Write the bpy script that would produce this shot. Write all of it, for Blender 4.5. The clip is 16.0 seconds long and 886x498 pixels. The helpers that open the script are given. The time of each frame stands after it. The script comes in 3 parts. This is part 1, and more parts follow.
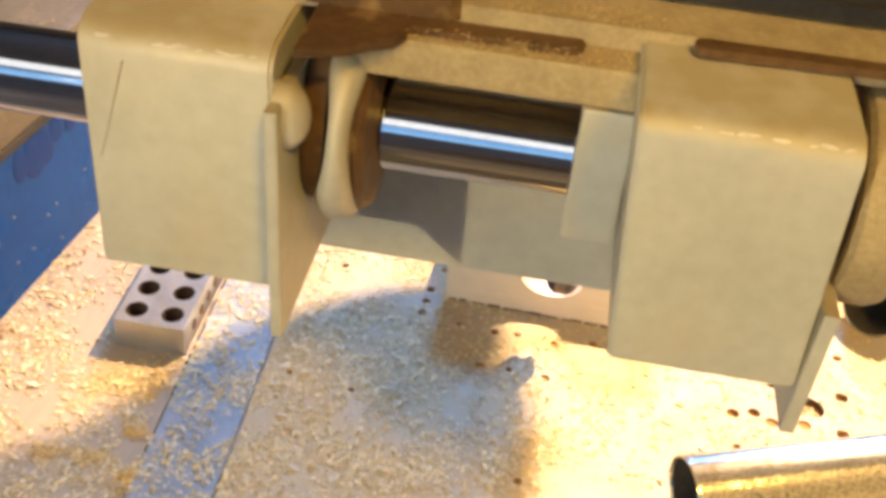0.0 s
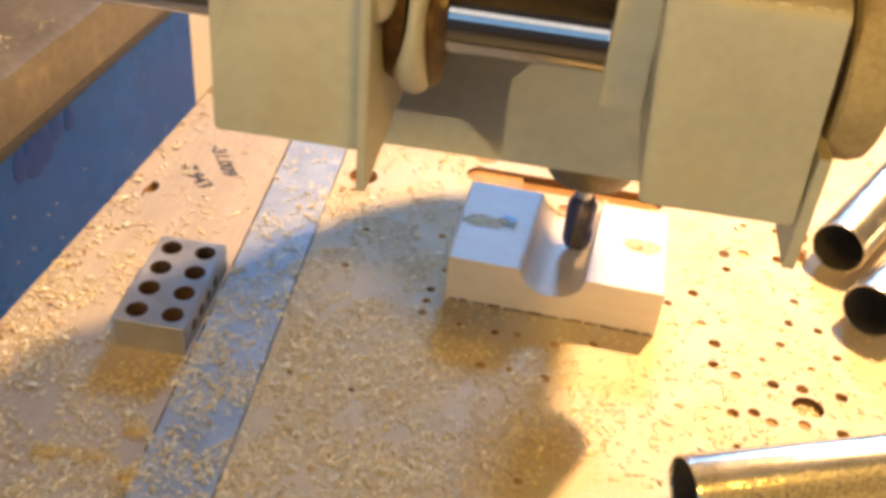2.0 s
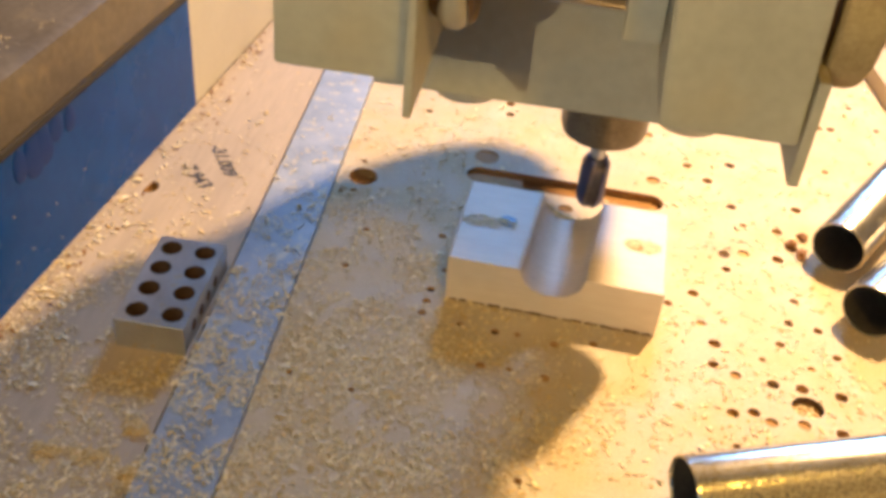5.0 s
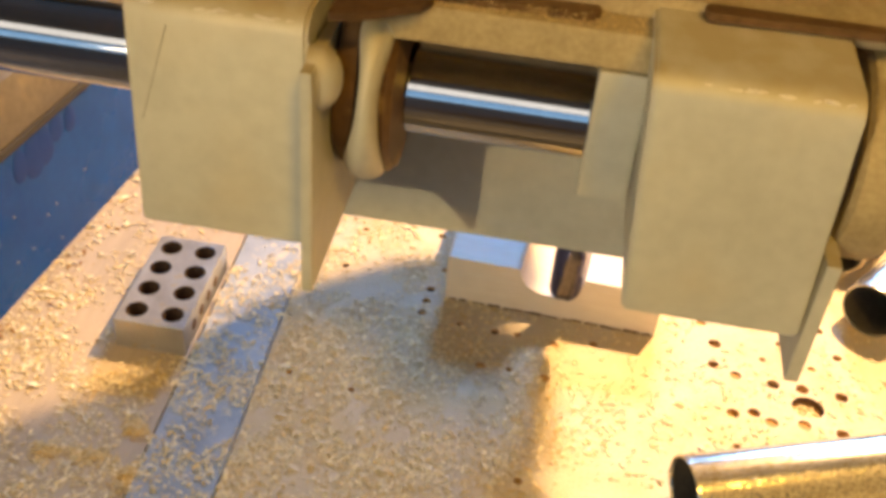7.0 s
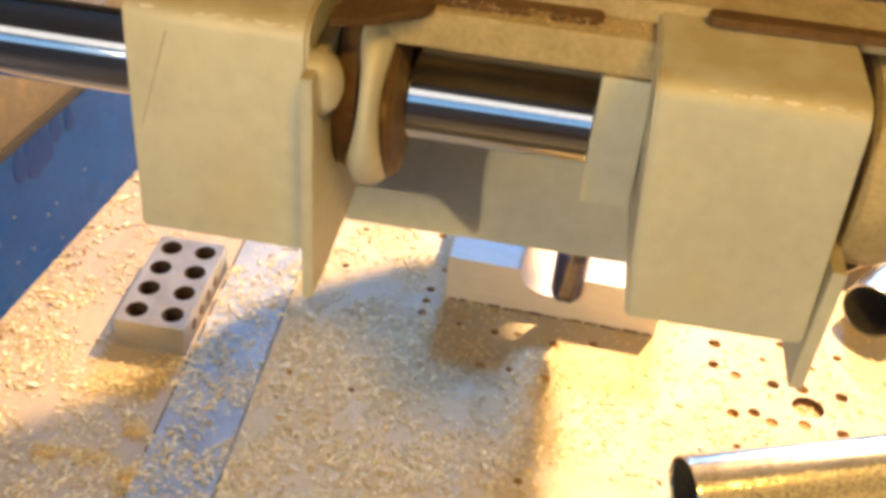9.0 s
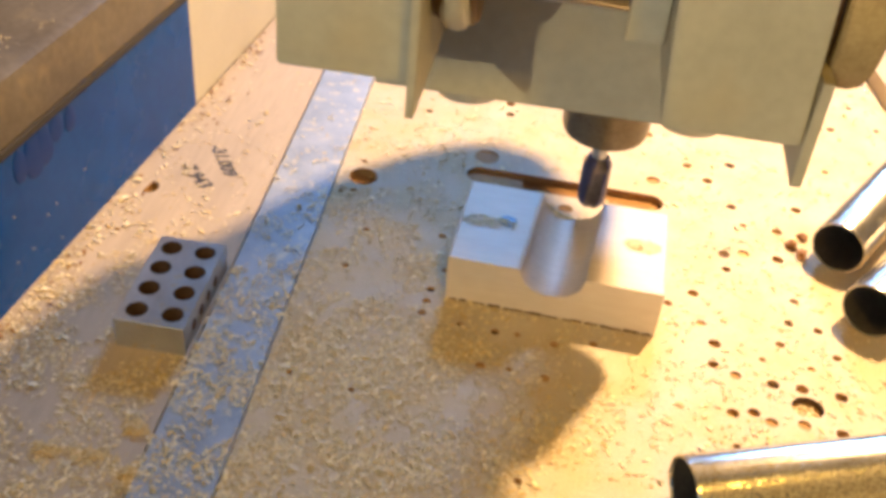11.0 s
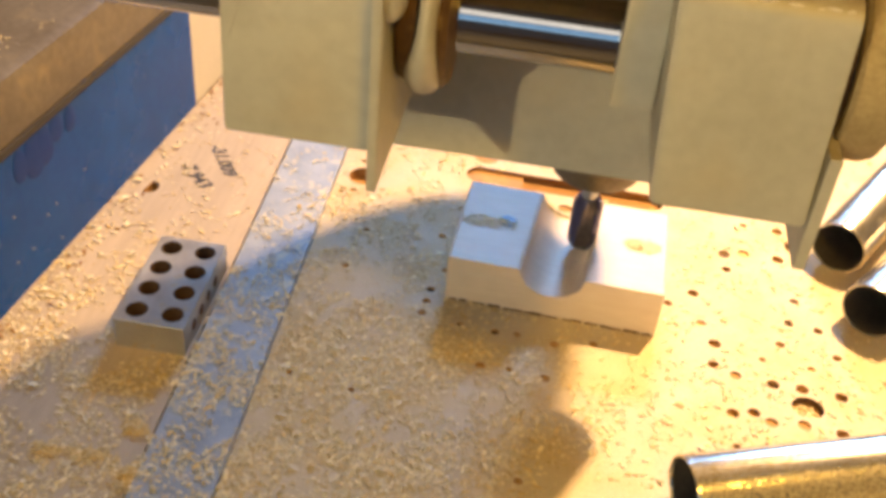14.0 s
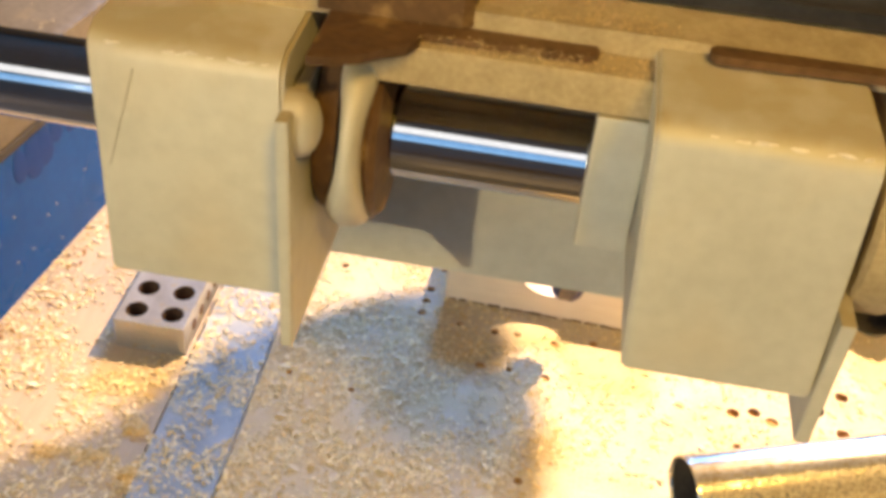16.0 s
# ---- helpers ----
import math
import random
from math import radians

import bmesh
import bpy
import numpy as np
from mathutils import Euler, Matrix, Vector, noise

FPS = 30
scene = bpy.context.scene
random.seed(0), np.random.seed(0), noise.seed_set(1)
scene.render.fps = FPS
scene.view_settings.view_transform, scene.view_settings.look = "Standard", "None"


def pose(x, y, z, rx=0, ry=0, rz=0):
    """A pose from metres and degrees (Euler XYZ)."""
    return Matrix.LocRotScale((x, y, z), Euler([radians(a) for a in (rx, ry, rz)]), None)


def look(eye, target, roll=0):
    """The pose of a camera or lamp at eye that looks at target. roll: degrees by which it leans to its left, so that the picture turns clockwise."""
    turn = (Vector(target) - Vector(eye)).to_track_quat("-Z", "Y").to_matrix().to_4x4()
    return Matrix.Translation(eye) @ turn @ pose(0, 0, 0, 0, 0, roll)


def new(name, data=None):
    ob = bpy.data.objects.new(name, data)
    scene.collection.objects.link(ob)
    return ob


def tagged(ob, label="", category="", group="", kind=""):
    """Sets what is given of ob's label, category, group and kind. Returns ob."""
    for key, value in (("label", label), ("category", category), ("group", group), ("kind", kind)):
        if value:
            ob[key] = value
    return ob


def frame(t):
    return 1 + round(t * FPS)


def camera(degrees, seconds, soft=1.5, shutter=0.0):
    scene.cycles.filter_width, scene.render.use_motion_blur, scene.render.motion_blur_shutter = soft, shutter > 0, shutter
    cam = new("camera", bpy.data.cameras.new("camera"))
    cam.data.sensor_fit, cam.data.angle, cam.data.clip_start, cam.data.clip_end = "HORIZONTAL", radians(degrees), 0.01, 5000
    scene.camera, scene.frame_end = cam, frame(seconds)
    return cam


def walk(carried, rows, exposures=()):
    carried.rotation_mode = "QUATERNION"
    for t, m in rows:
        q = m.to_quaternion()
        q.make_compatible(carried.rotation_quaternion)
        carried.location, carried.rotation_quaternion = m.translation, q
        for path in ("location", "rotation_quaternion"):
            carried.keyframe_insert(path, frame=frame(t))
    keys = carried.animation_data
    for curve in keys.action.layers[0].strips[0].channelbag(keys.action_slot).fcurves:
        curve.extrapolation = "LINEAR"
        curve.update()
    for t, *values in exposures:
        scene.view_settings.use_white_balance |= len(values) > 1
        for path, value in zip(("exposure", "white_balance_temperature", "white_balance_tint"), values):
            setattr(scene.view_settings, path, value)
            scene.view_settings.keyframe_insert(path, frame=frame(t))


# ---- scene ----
# ---- camera: it stands still over the machine bed ----
cam = camera(45.25, 16.0, soft=4.1, shutter=0.5)
EYE = pose(0.0, 0.0, 0.5408, 51.412, -4.281, 9.212)
walk(cam, [(0.0, EYE), (16.0, EYE)],
     exposures=[(0.0, 0.42, 5900, 10), (1.0, 0.32, 6500, 10), (1.5, 0.14, 6800, 10), (2.0, -0.06, 6600, 10), (2.5, -0.20, 6800, 10), (3.0, -0.30, 6500, 10),
                (3.5, -0.27, 6150, 10), (4.2, -0.48, 6150, 10), (5.5, -0.32, 6500, 10), (6.5, -0.12, 6700, 10), (7.5, 0.20, 6600, 10), (8.0, 0.30, 6350, 10),
                (9.0, 0.32, 6300, 10), (10.2, 0.0, 6300, 10), (11.5, -0.28, 6100, 10), (12.0, -0.30, 5950, 10), (12.5, -0.38, 6500, 10), (13.5, -0.30, 6800, 10),
                (14.0, -0.12, 6950, 10), (14.5, -0.02, 6950, 10), (15.0, 0.17, 6850, 10), (16.0, 0.42, 6000, 10)])

# ---- light: cool daylight from a window behind the machine, a warm work lamp, an added warm fill ----
world = bpy.data.worlds.new("world")
scene.world = world
world.use_nodes = True
sky = world.node_tree.nodes.new("ShaderNodeTexSky")
sky.sky_type, sky.sun_disc = "NISHITA", False
sky.sun_elevation, sky.sun_rotation = radians(35), radians(10)
world.node_tree.links.new(sky.outputs[0], world.node_tree.nodes["Background"].inputs[0])
world.node_tree.nodes["Background"].inputs[1].default_value = 0.1


def area_lamp(name, at, target, sx, sy, watts, colour, spread=180):
    data = bpy.data.lights.new(name, "AREA")
    data.shape, data.size, data.size_y, data.energy, data.color = "RECTANGLE", sx, sy, watts, colour
    data.spread = radians(spread)
    ob = new(name, data)
    ob.matrix_world = look(at, target)
    return ob


area_lamp("window_daylight", (0.1, 3.46, 1.55), (0, 0.6, 0), 0.60, 0.45, 110, (0.20, 0.475, 1.0))
area_lamp("work_lamp_light", (0.46, 1.34, 1.245), (0.22, 0.76, 0), 0.05, 0.05, 23, (1.0, 0.62, 0.285), 100)
area_lamp("ceiling_panel_light", (-0.7, -1.85, 2.28), (0.0, 0.35, 0.33), 2.5, 1.15, 11.5, (1.0, 0.93, 0.82))
# added orange fill from above, brightens what the daylight leaves in shade
area_lamp("warm_fill_light", (0.70, -1.10, 2.15), (0.1, 0.5, 0), 0.25, 0.25, 33, (1.0, 0.57, 0.08))
area_lamp("rear_window_daylight", (-0.85, -2.46, 1.38), (-0.4, 0.4, 0.2), 3.3, 0.85, 3.6, (0.28, 0.66, 1.0))
area_lamp("shop_lamp_light", (-1.21, -2.40, 1.40), (0.06, 0.40, 0.36), 0.06, 0.06, 1.5, (1.0, 0.79, 0.44), 36)

# ---- materials ----


def material(name, c1, c2, rough=0.6, metal=0.0, scale=30.0, fine=400.0, bump=0.15, bump_scale=300.0, stretch=(1, 1, 1), rough_var=0.12,
             spots=None, spot_scale=60.0, spot_low=0.6, spot_high=0.7, space="Object", island=0.0, coat=0.0, spec=0.5, settled=None):
    m = bpy.data.materials.new(name)
    m.use_nodes = True
    nt = m.node_tree
    N, L = nt.nodes, nt.links
    b = N["Principled BSDF"]
    co = N.new("ShaderNodeTexCoord")
    mp = N.new("ShaderNodeMapping")
    mp.inputs["Scale"].default_value = stretch
    L.new(co.outputs[space], mp.inputs[0])

    def noise_node(s, detail):
        n = N.new("ShaderNodeTexNoise")
        n.inputs["Scale"].default_value, n.inputs["Detail"].default_value = s, detail
        L.new(mp.outputs[0], n.inputs["Vector"])
        return n
    big, small = noise_node(scale, 4), noise_node(fine, 3)
    add = N.new("ShaderNodeMath")
    add.operation = "MULTIPLY_ADD"
    add.inputs[1].default_value = 0.45
    L.new(small.outputs[0], add.inputs[0])
    half = N.new("ShaderNodeMath")
    half.operation = "MULTIPLY"
    half.inputs[1].default_value = 0.6
    L.new(big.outputs[0], half.inputs[0])
    L.new(half.outputs[0], add.inputs[2])
    ramp = N.new("ShaderNodeValToRGB")
    ramp.color_ramp.elements[0].position, ramp.color_ramp.elements[1].position = 0.36, 0.68
    ramp.color_ramp.elements[0].color, ramp.color_ramp.elements[1].color = (*c1, 1), (*c2, 1)
    L.new(add.outputs[0], ramp.inputs[0])
    colour = ramp.outputs[0]
    if spots:
        sn = noise_node(spot_scale, 5)
        sr = N.new("ShaderNodeMapRange")
        sr.inputs["From Min"].default_value, sr.inputs["From Max"].default_value = spot_low, spot_high
        L.new(sn.outputs[0], sr.inputs[0])
        mix = N.new("ShaderNodeMix")
        mix.data_type = "RGBA"
        mix.inputs["B"].default_value = (0, 0, 0, 1)
        L.new(sr.outputs[0], mix.inputs[0])
        L.new(colour, mix.inputs[6])
        mix.inputs[7].default_value = (*spots, 1)
        colour = mix.outputs[2]
    if settled:
        # dust that has settled on what faces up
        gn = N.new("ShaderNodeNewGeometry")
        sep = N.new("ShaderNodeSeparateXYZ")
        L.new(gn.outputs["Normal"], sep.inputs[0])
        up = N.new("ShaderNodeMapRange")
        up.inputs["From Min"].default_value, up.inputs["From Max"].default_value = 0.25, 0.85
        L.new(sep.outputs["Z"], up.inputs[0])
        dn = noise_node(55, 5)
        dr = N.new("ShaderNodeMapRange")
        dr.inputs["From Min"].default_value, dr.inputs["From Max"].default_value = 0.30, 0.55
        dr.inputs["To Min"].default_value = 0.45
        L.new(dn.outputs[0], dr.inputs[0])
        pr = N.new("ShaderNodeMath")
        pr.operation = "MULTIPLY"
        L.new(up.outputs[0], pr.inputs[0])
        L.new(dr.outputs[0], pr.inputs[1])
        dm = N.new("ShaderNodeMix")
        dm.data_type = "RGBA"
        L.new(pr.outputs[0], dm.inputs[0])
        L.new(colour, dm.inputs[6])
        dm.inputs[7].default_value = (*settled, 1)
        colour = dm.outputs[2]
    if island:
        geo = N.new("ShaderNodeNewGeometry")
        hsv = N.new("ShaderNodeHueSaturation")
        mr = N.new("ShaderNodeMapRange")
        mr.inputs["To Min"].default_value, mr.inputs["To Max"].default_value = 1 - island, 1 + island * 0.6
        L.new(geo.outputs["Random Per Island"], mr.inputs[0])
        L.new(mr.outputs[0], hsv.inputs["Value"])
        L.new(colour, hsv.inputs["Color"])
        colour = hsv.outputs[0]
    L.new(colour, b.inputs["Base Color"])
    rr = N.new("ShaderNodeMapRange")
    rr.inputs["To Min"].default_value, rr.inputs["To Max"].default_value = max(0.02, rough - rough_var), min(1, rough + rough_var)
    L.new(big.outputs[0], rr.inputs[0])
    L.new(rr.outputs[0], b.inputs["Roughness"])
    b.inputs["Metallic"].default_value = metal
    b.inputs["Coat Weight"].default_value = coat
    b.inputs["Specular IOR Level"].default_value = spec
    if bump:
        bn = noise_node(bump_scale, 4)
        bp = N.new("ShaderNodeBump")
        bp.inputs["Strength"].default_value, bp.inputs["Distance"].default_value = bump, 0.001
        L.new(bn.outputs[0], bp.inputs["Height"])
        L.new(bp.outputs[0], b.inputs["Normal"])
    return m


M_BED = material("dusty spoilboard", (0.47, 0.405, 0.30), (0.62, 0.545, 0.42), 0.75, scale=18, fine=420, bump=0.5, bump_scale=420,
                 spots=(0.56, 0.44, 0.24), spot_scale=24, spot_low=0.38, spot_high=0.72)
M_BOARD = material("pale pink hardwood board", (0.40, 0.32, 0.22), (0.51, 0.415, 0.295), 0.6, scale=25, fine=260, bump=0.12,
                   stretch=(1, 0.12, 1), spots=(0.66, 0.46, 0.20), spot_scale=60, spot_low=0.66, spot_high=0.74)
M_ALU = material("dusty aluminium bar", (0.27, 0.31, 0.36), (0.40, 0.43, 0.47), 0.5, 0.25, scale=40, fine=500, bump=0.25,
                 spots=(0.62, 0.55, 0.40), spot_scale=110, spot_low=0.56, spot_high=0.70)
M_STEEL = material("ground steel", (0.42, 0.42, 0.42), (0.56, 0.56, 0.55), 0.38, 0.75, scale=60, fine=500, bump=0.06,
                   spots=(0.55, 0.45, 0.28), spot_scale=120, spot_low=0.60, spot_high=0.72)
# dark brown paints the shade down in holes; also colours the ragged edge
M_DARK = material("deep brown for holes and edges", (0.07, 0.035, 0.017), (0.16, 0.085, 0.042), 0.8, scale=200)
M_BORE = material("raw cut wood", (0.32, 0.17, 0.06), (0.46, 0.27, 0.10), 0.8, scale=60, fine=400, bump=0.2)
M_SCREW = material("blued steel screw", (0.10, 0.17, 0.26), (0.16, 0.25, 0.36), 0.55, 0.3, scale=200, bump=0.1)
M_NICK = material("bright worn aluminium", (0.58, 0.54, 0.45), (0.68, 0.64, 0.55), 0.45, 0.3, scale=200, bump=0.3)
# brown darkened for the shade inside the setup block's holes
M_BLOCK_BORE = material("shade-darkened brown bore", (0.06, 0.034, 0.020), (0.13, 0.075, 0.042), 0.7, 0.2, scale=120, bump=0.1)
M_MAPLE = material("machined pale maple", (0.66, 0.55, 0.43), (0.76, 0.66, 0.54), 0.5, scale=14, fine=200, bump=0.05, stretch=(0.25, 1, 1))
M_CAST = material("dust-filmed machined aluminium", (0.485, 0.475, 0.40), (0.585, 0.575, 0.49), 0.5, 0.12, scale=22, fine=160, bump=0.08,
                  spots=(0.62, 0.53, 0.36), spot_scale=16, spot_low=0.50, spot_high=0.90, settled=(0.40, 0.335, 0.19))
M_DUSTY = material("sawdust-caked metal", (0.34, 0.265, 0.135), (0.49, 0.395, 0.22), 0.85, scale=70, fine=500, bump=0.8, bump_scale=350)
M_BROWN = material("oily brown metal", (0.07, 0.035, 0.012), (0.16, 0.085, 0.03), 0.6, 0.2, scale=50, fine=300, bump=0.3,
                   spots=(0.42, 0.28, 0.10), spot_scale=60, spot_low=0.58, spot_high=0.75)
M_RUST = material("rust-brown strip", (0.15, 0.06, 0.015), (0.30, 0.14, 0.04), 0.8, scale=60, bump=0.4,
                  spots=(0.50, 0.32, 0.10), spot_scale=70, spot_low=0.52, spot_high=0.72)
M_SEAM = material("grey scribed line", (0.40, 0.38, 0.32), (0.47, 0.45, 0.38), 0.6, scale=90, bump=0)
M_BLACK = material("black rubber", (0.02, 0.02, 0.02), (0.05, 0.045, 0.04), 0.6, scale=60, bump=0.1)
M_CHROME = material("polished hard chrome", (0.55, 0.55, 0.57), (0.62, 0.62, 0.64), 0.055, 1.0, scale=40, bump=0.0, rough_var=0.03)
M_TUBE = material("galvanised conduit", (0.62, 0.61, 0.57), (0.74, 0.73, 0.69), 0.23, 0.9, scale=50, fine=500, bump=0.06, rough_var=0.05,
                  spots=(0.50, 0.42, 0.22), spot_scale=420, spot_low=0.53, spot_high=0.62)
# near-black metal: the shade inside the conduits is put into the colour
M_TUBE_IN = material("tube bore with painted shade", (0.035, 0.03, 0.024), (0.07, 0.062, 0.048), 0.8, 0.3, scale=60)
M_BLUE = material("blue enamel", (0.005, 0.060, 0.32), (0.009, 0.084, 0.40), 0.26, scale=14, fine=120, bump=0.04, spec=0.13,
                  spots=(0.008, 0.060, 0.29), spot_scale=30, spot_low=0.5, spot_high=0.8)
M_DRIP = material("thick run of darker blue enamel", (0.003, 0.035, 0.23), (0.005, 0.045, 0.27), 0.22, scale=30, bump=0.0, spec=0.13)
M_SLOT = material("darker brown routed wood", (0.24, 0.12, 0.035), (0.36, 0.19, 0.06), 0.8, scale=50, fine=300, bump=0.2)
M_FLECK = material("pale paint fleck", (0.40, 0.46, 0.55), (0.5, 0.56, 0.64), 0.6, bump=0)
M_CREAM = material("cream painted panel", (0.55, 0.535, 0.48), (0.63, 0.61, 0.55), 0.5, scale=12, bump=0.05)
M_BEAM = material("worn grey-brown rail", (0.15, 0.125, 0.09), (0.23, 0.20, 0.15), 0.45, 0.3, scale=14, fine=180, bump=0.15,
                  spots=(0.40, 0.32, 0.17), spot_scale=22, spot_low=0.58, spot_high=0.85)
M_CARBIDE = material("dark carbide", (0.055, 0.055, 0.12), (0.09, 0.09, 0.17), 0.32, 0.6, scale=80, bump=0.05)
M_FLUTE = material("ground carbide flute", (0.09, 0.08, 0.08), (0.15, 0.135, 0.13), 0.35, 0.7, scale=80, bump=0.05)
M_NOSE = material("blackened steel nose", (0.10, 0.085, 0.06), (0.20, 0.17, 0.12), 0.38, 0.6, scale=40, bump=0.1)
M_CHIP = material("fresh wood chips", (0.66, 0.56, 0.33), (0.82, 0.73, 0.50), 0.8, scale=90, bump=0.0, island=0.28)
M_TUBE_SPECKLE = material("sawdust and reflection speckle", (0.36, 0.30, 0.16), (0.56, 0.48, 0.29), 0.9, scale=300, bump=0.0, island=0.4)
M_HEAP = material("orange wood dust", (0.50, 0.33, 0.12), (0.64, 0.47, 0.21), 0.9, scale=150, bump=0.6, bump_scale=500)
M_GOLD = material("golden wood chips", (0.54, 0.39, 0.17), (0.70, 0.55, 0.29), 0.8, scale=90, bump=0.0, island=0.25)
M_INK = material("black marker ink", (0.03, 0.03, 0.03), (0.06, 0.055, 0.05), 0.6, bump=0)
M_WALL = material("painted workshop wall", (0.17, 0.14, 0.105), (0.23, 0.19, 0.145), 0.9, scale=3, fine=60, bump=0.1, bump_scale=80)
M_FLOOR = material("concrete floor", (0.22, 0.20, 0.18), (0.32, 0.30, 0.27), 0.8, scale=4, fine=80, bump=0.2, bump_scale=100)

# ---- mesh helpers ----


def finish(ob, bm, mat, smooth=False, angle=35):
    me = bpy.data.meshes.new(ob if isinstance(ob, str) else "mesh")
    bmesh.ops.recalc_face_normals(bm, faces=bm.faces)
    bm.to_mesh(me)
    bm.free()
    for m in (mat if isinstance(mat, (list, tuple)) else [mat]):
        me.materials.append(m)
    if smooth:
        me.polygons.foreach_set("use_smooth", [True] * len(me.polygons))
        me.set_sharp_from_angle(angle=radians(angle))
    return me


def part(name, bm, mat, parent=None, label="", smooth=False):
    """Links a bmesh as one mesh object, under a thing or a part when one is given."""
    ob = new(name, finish(name, bm, mat, smooth))
    if parent is not None:
        ob.parent = parent
    if label:
        tagged(ob, label)
    return ob


def empty(name, m=None):
    ob = new(name)
    ob.empty_display_size = 0.05
    if m is not None:
        ob.matrix_basis = m
    return ob


def box(x0, x1, y0, y1, z0, z1, bevel=0.0, bm=None):
    b = bmesh.new()
    bmesh.ops.create_cube(b, size=1, matrix=Matrix.LocRotScale(((x0 + x1) / 2, (y0 + y1) / 2, (z0 + z1) / 2), None, (x1 - x0, y1 - y0, z1 - z0)))
    if bevel:
        bmesh.ops.bevel(b, geom=b.edges[:], offset=bevel, segments=2, affect="EDGES", profile=0.6)
    if bm is None:
        return b
    tmp = bpy.data.meshes.new("tmp")
    b.to_mesh(tmp)
    b.free()
    bm.from_mesh(tmp)
    bpy.data.meshes.remove(tmp)
    return bm


def lathe(profile, m=None, seg=40, bm=None, closed=True):
    """Turns a list of (radius, height) about z."""
    bm = bm or bmesh.new()
    rings = []
    for r, z in profile:
        if r < 1e-6:
            rings.append([bm.verts.new((0, 0, z))])
        else:
            rings.append([bm.verts.new((r * math.cos(2 * math.pi * i / seg), r * math.sin(2 * math.pi * i / seg), z)) for i in range(seg)])
    for a, b in zip(rings, rings[1:]):
        for i in range(seg):
            j = (i + 1) % seg
            if len(a) == 1 and len(b) == 1:
                continue
            if len(a) == 1:
                bm.faces.new((a[0], b[i], b[j]))
            elif len(b) == 1:
                bm.faces.new((a[i], a[j], b[0]))
            else:
                bm.faces.new((a[i], a[j], b[j], b[i]))
    if m is not None:
        bmesh.ops.transform(bm, matrix=m, verts=bm.verts)
    return bm


def prism(outline, z0, z1, m=None):
    """Extrudes an outline in x, y from z0 to z1."""
    bm = bmesh.new()
    lo = [bm.verts.new((x, y, z0)) for x, y in outline]
    hi = [bm.verts.new((x, y, z1)) for x, y in outline]
    bm.faces.new(lo[::-1])
    bm.faces.new(hi)
    n = len(outline)
    for i in range(n):
        j = (i + 1) % n
        bm.faces.new((lo[i], lo[j], hi[j], hi[i]))
    if m is not None:
        bmesh.ops.transform(bm, matrix=m, verts=bm.verts)
    return bm


def ring_points(cx, cy, r, seg=18, ry=None, start=0.0):
    ry = ry or r
    return [(cx + r * math.cos(start + 2 * math.pi * i / seg), cy + ry * math.sin(start + 2 * math.pi * i / seg)) for i in range(seg)]


def drilled_board(outline, holes, thick, bm=None):
    """A board with its top at z = 0; holes: (outline points, depth, wall slot, floor slot)."""
    bm = bmesh.new()
    edges = []

    def loop(pts):
        vs = [bm.verts.new((x, y, 0)) for x, y in pts]
        es = [bm.edges.new((vs[i], vs[(i + 1) % len(vs)])) for i in range(len(vs))]
        edges.extend(es)
        return vs
    outer = loop(outline)
    inner = [(loop(pts), depth, a, b) for pts, depth, a, b in holes]
    bmesh.ops.triangle_fill(bm, use_beauty=True, use_dissolve=False, edges=edges)
    for vs, depth, a, b in inner:
        low = [bm.verts.new((v.co.x, v.co.y, -depth)) for v in vs]
        for i in range(len(vs)):
            j = (i + 1) % len(vs)
            bm.faces.new((vs[i], vs[j], low[j], low[i])).material_index = a
        bm.faces.new(low).material_index = b
    low = [bm.verts.new((v.co.x, v.co.y, -thick)) for v in outer]
    for i in range(len(outer)):
        j = (i + 1) % len(outer)
        bm.faces.new((outer[i], outer[j], low[j], low[i]))
    bm.faces.new(low)
    return bm


# ---- the room round the machine ----


def structure(name, bm, mat, label, category):
    return tagged(part(name, bm, mat), label, category, kind="structure")


structure("floor", box(-3, 3, -2.5, 3.5, -0.95, -0.90), M_FLOOR, "grey concrete workshop floor under the machine", "floor")
structure("ceiling", box(-3, 3, -2.5, 3.5, 2.45, 2.5), M_WALL, "plain painted workshop ceiling", "ceiling")
structure("wall_west", box(-3.1, -3, -2.5, 3.5, -0.9, 2.5), M_WALL, "plain painted workshop wall", "wall")
structure("wall_east", box(3, 3.1, -2.5, 3.5, -0.9, 2.5), M_WALL, "plain painted workshop wall", "wall")


def window_wall(y0, y1, x0, x1, z0, z1):
    bm = box(-3, x0, y0, y1, -0.9, 2.5)
    box(x1, 3, y0, y1, -0.9, 2.5, bm=bm)
    box(x0, x1, y0, y1, -0.9, z0, bm=bm)
    return box(x0, x1, y0, y1, z1, 2.5, bm=bm)


structure("wall_south", window_wall(-2.6, -2.5, -2.55, 0.85, 0.90, 1.85), M_WALL, "painted workshop wall with a window opening", "wall")
structure("wall_north", window_wall(3.5, 3.6, -0.25, 0.45, 1.28, 1.82), M_WALL, "painted workshop wall with a window opening", "wall")

# ---- the machine bed: spoilboard, flat bar, side board ----
SKEW = 0.1048      # the side of the machine runs along the gantry's travel


def side_x(y):
    return -0.358 + SKEW * (y - 0.6)


def bar_x(y):
    return -0.1731 - 0.0229 * (y - 0.6)


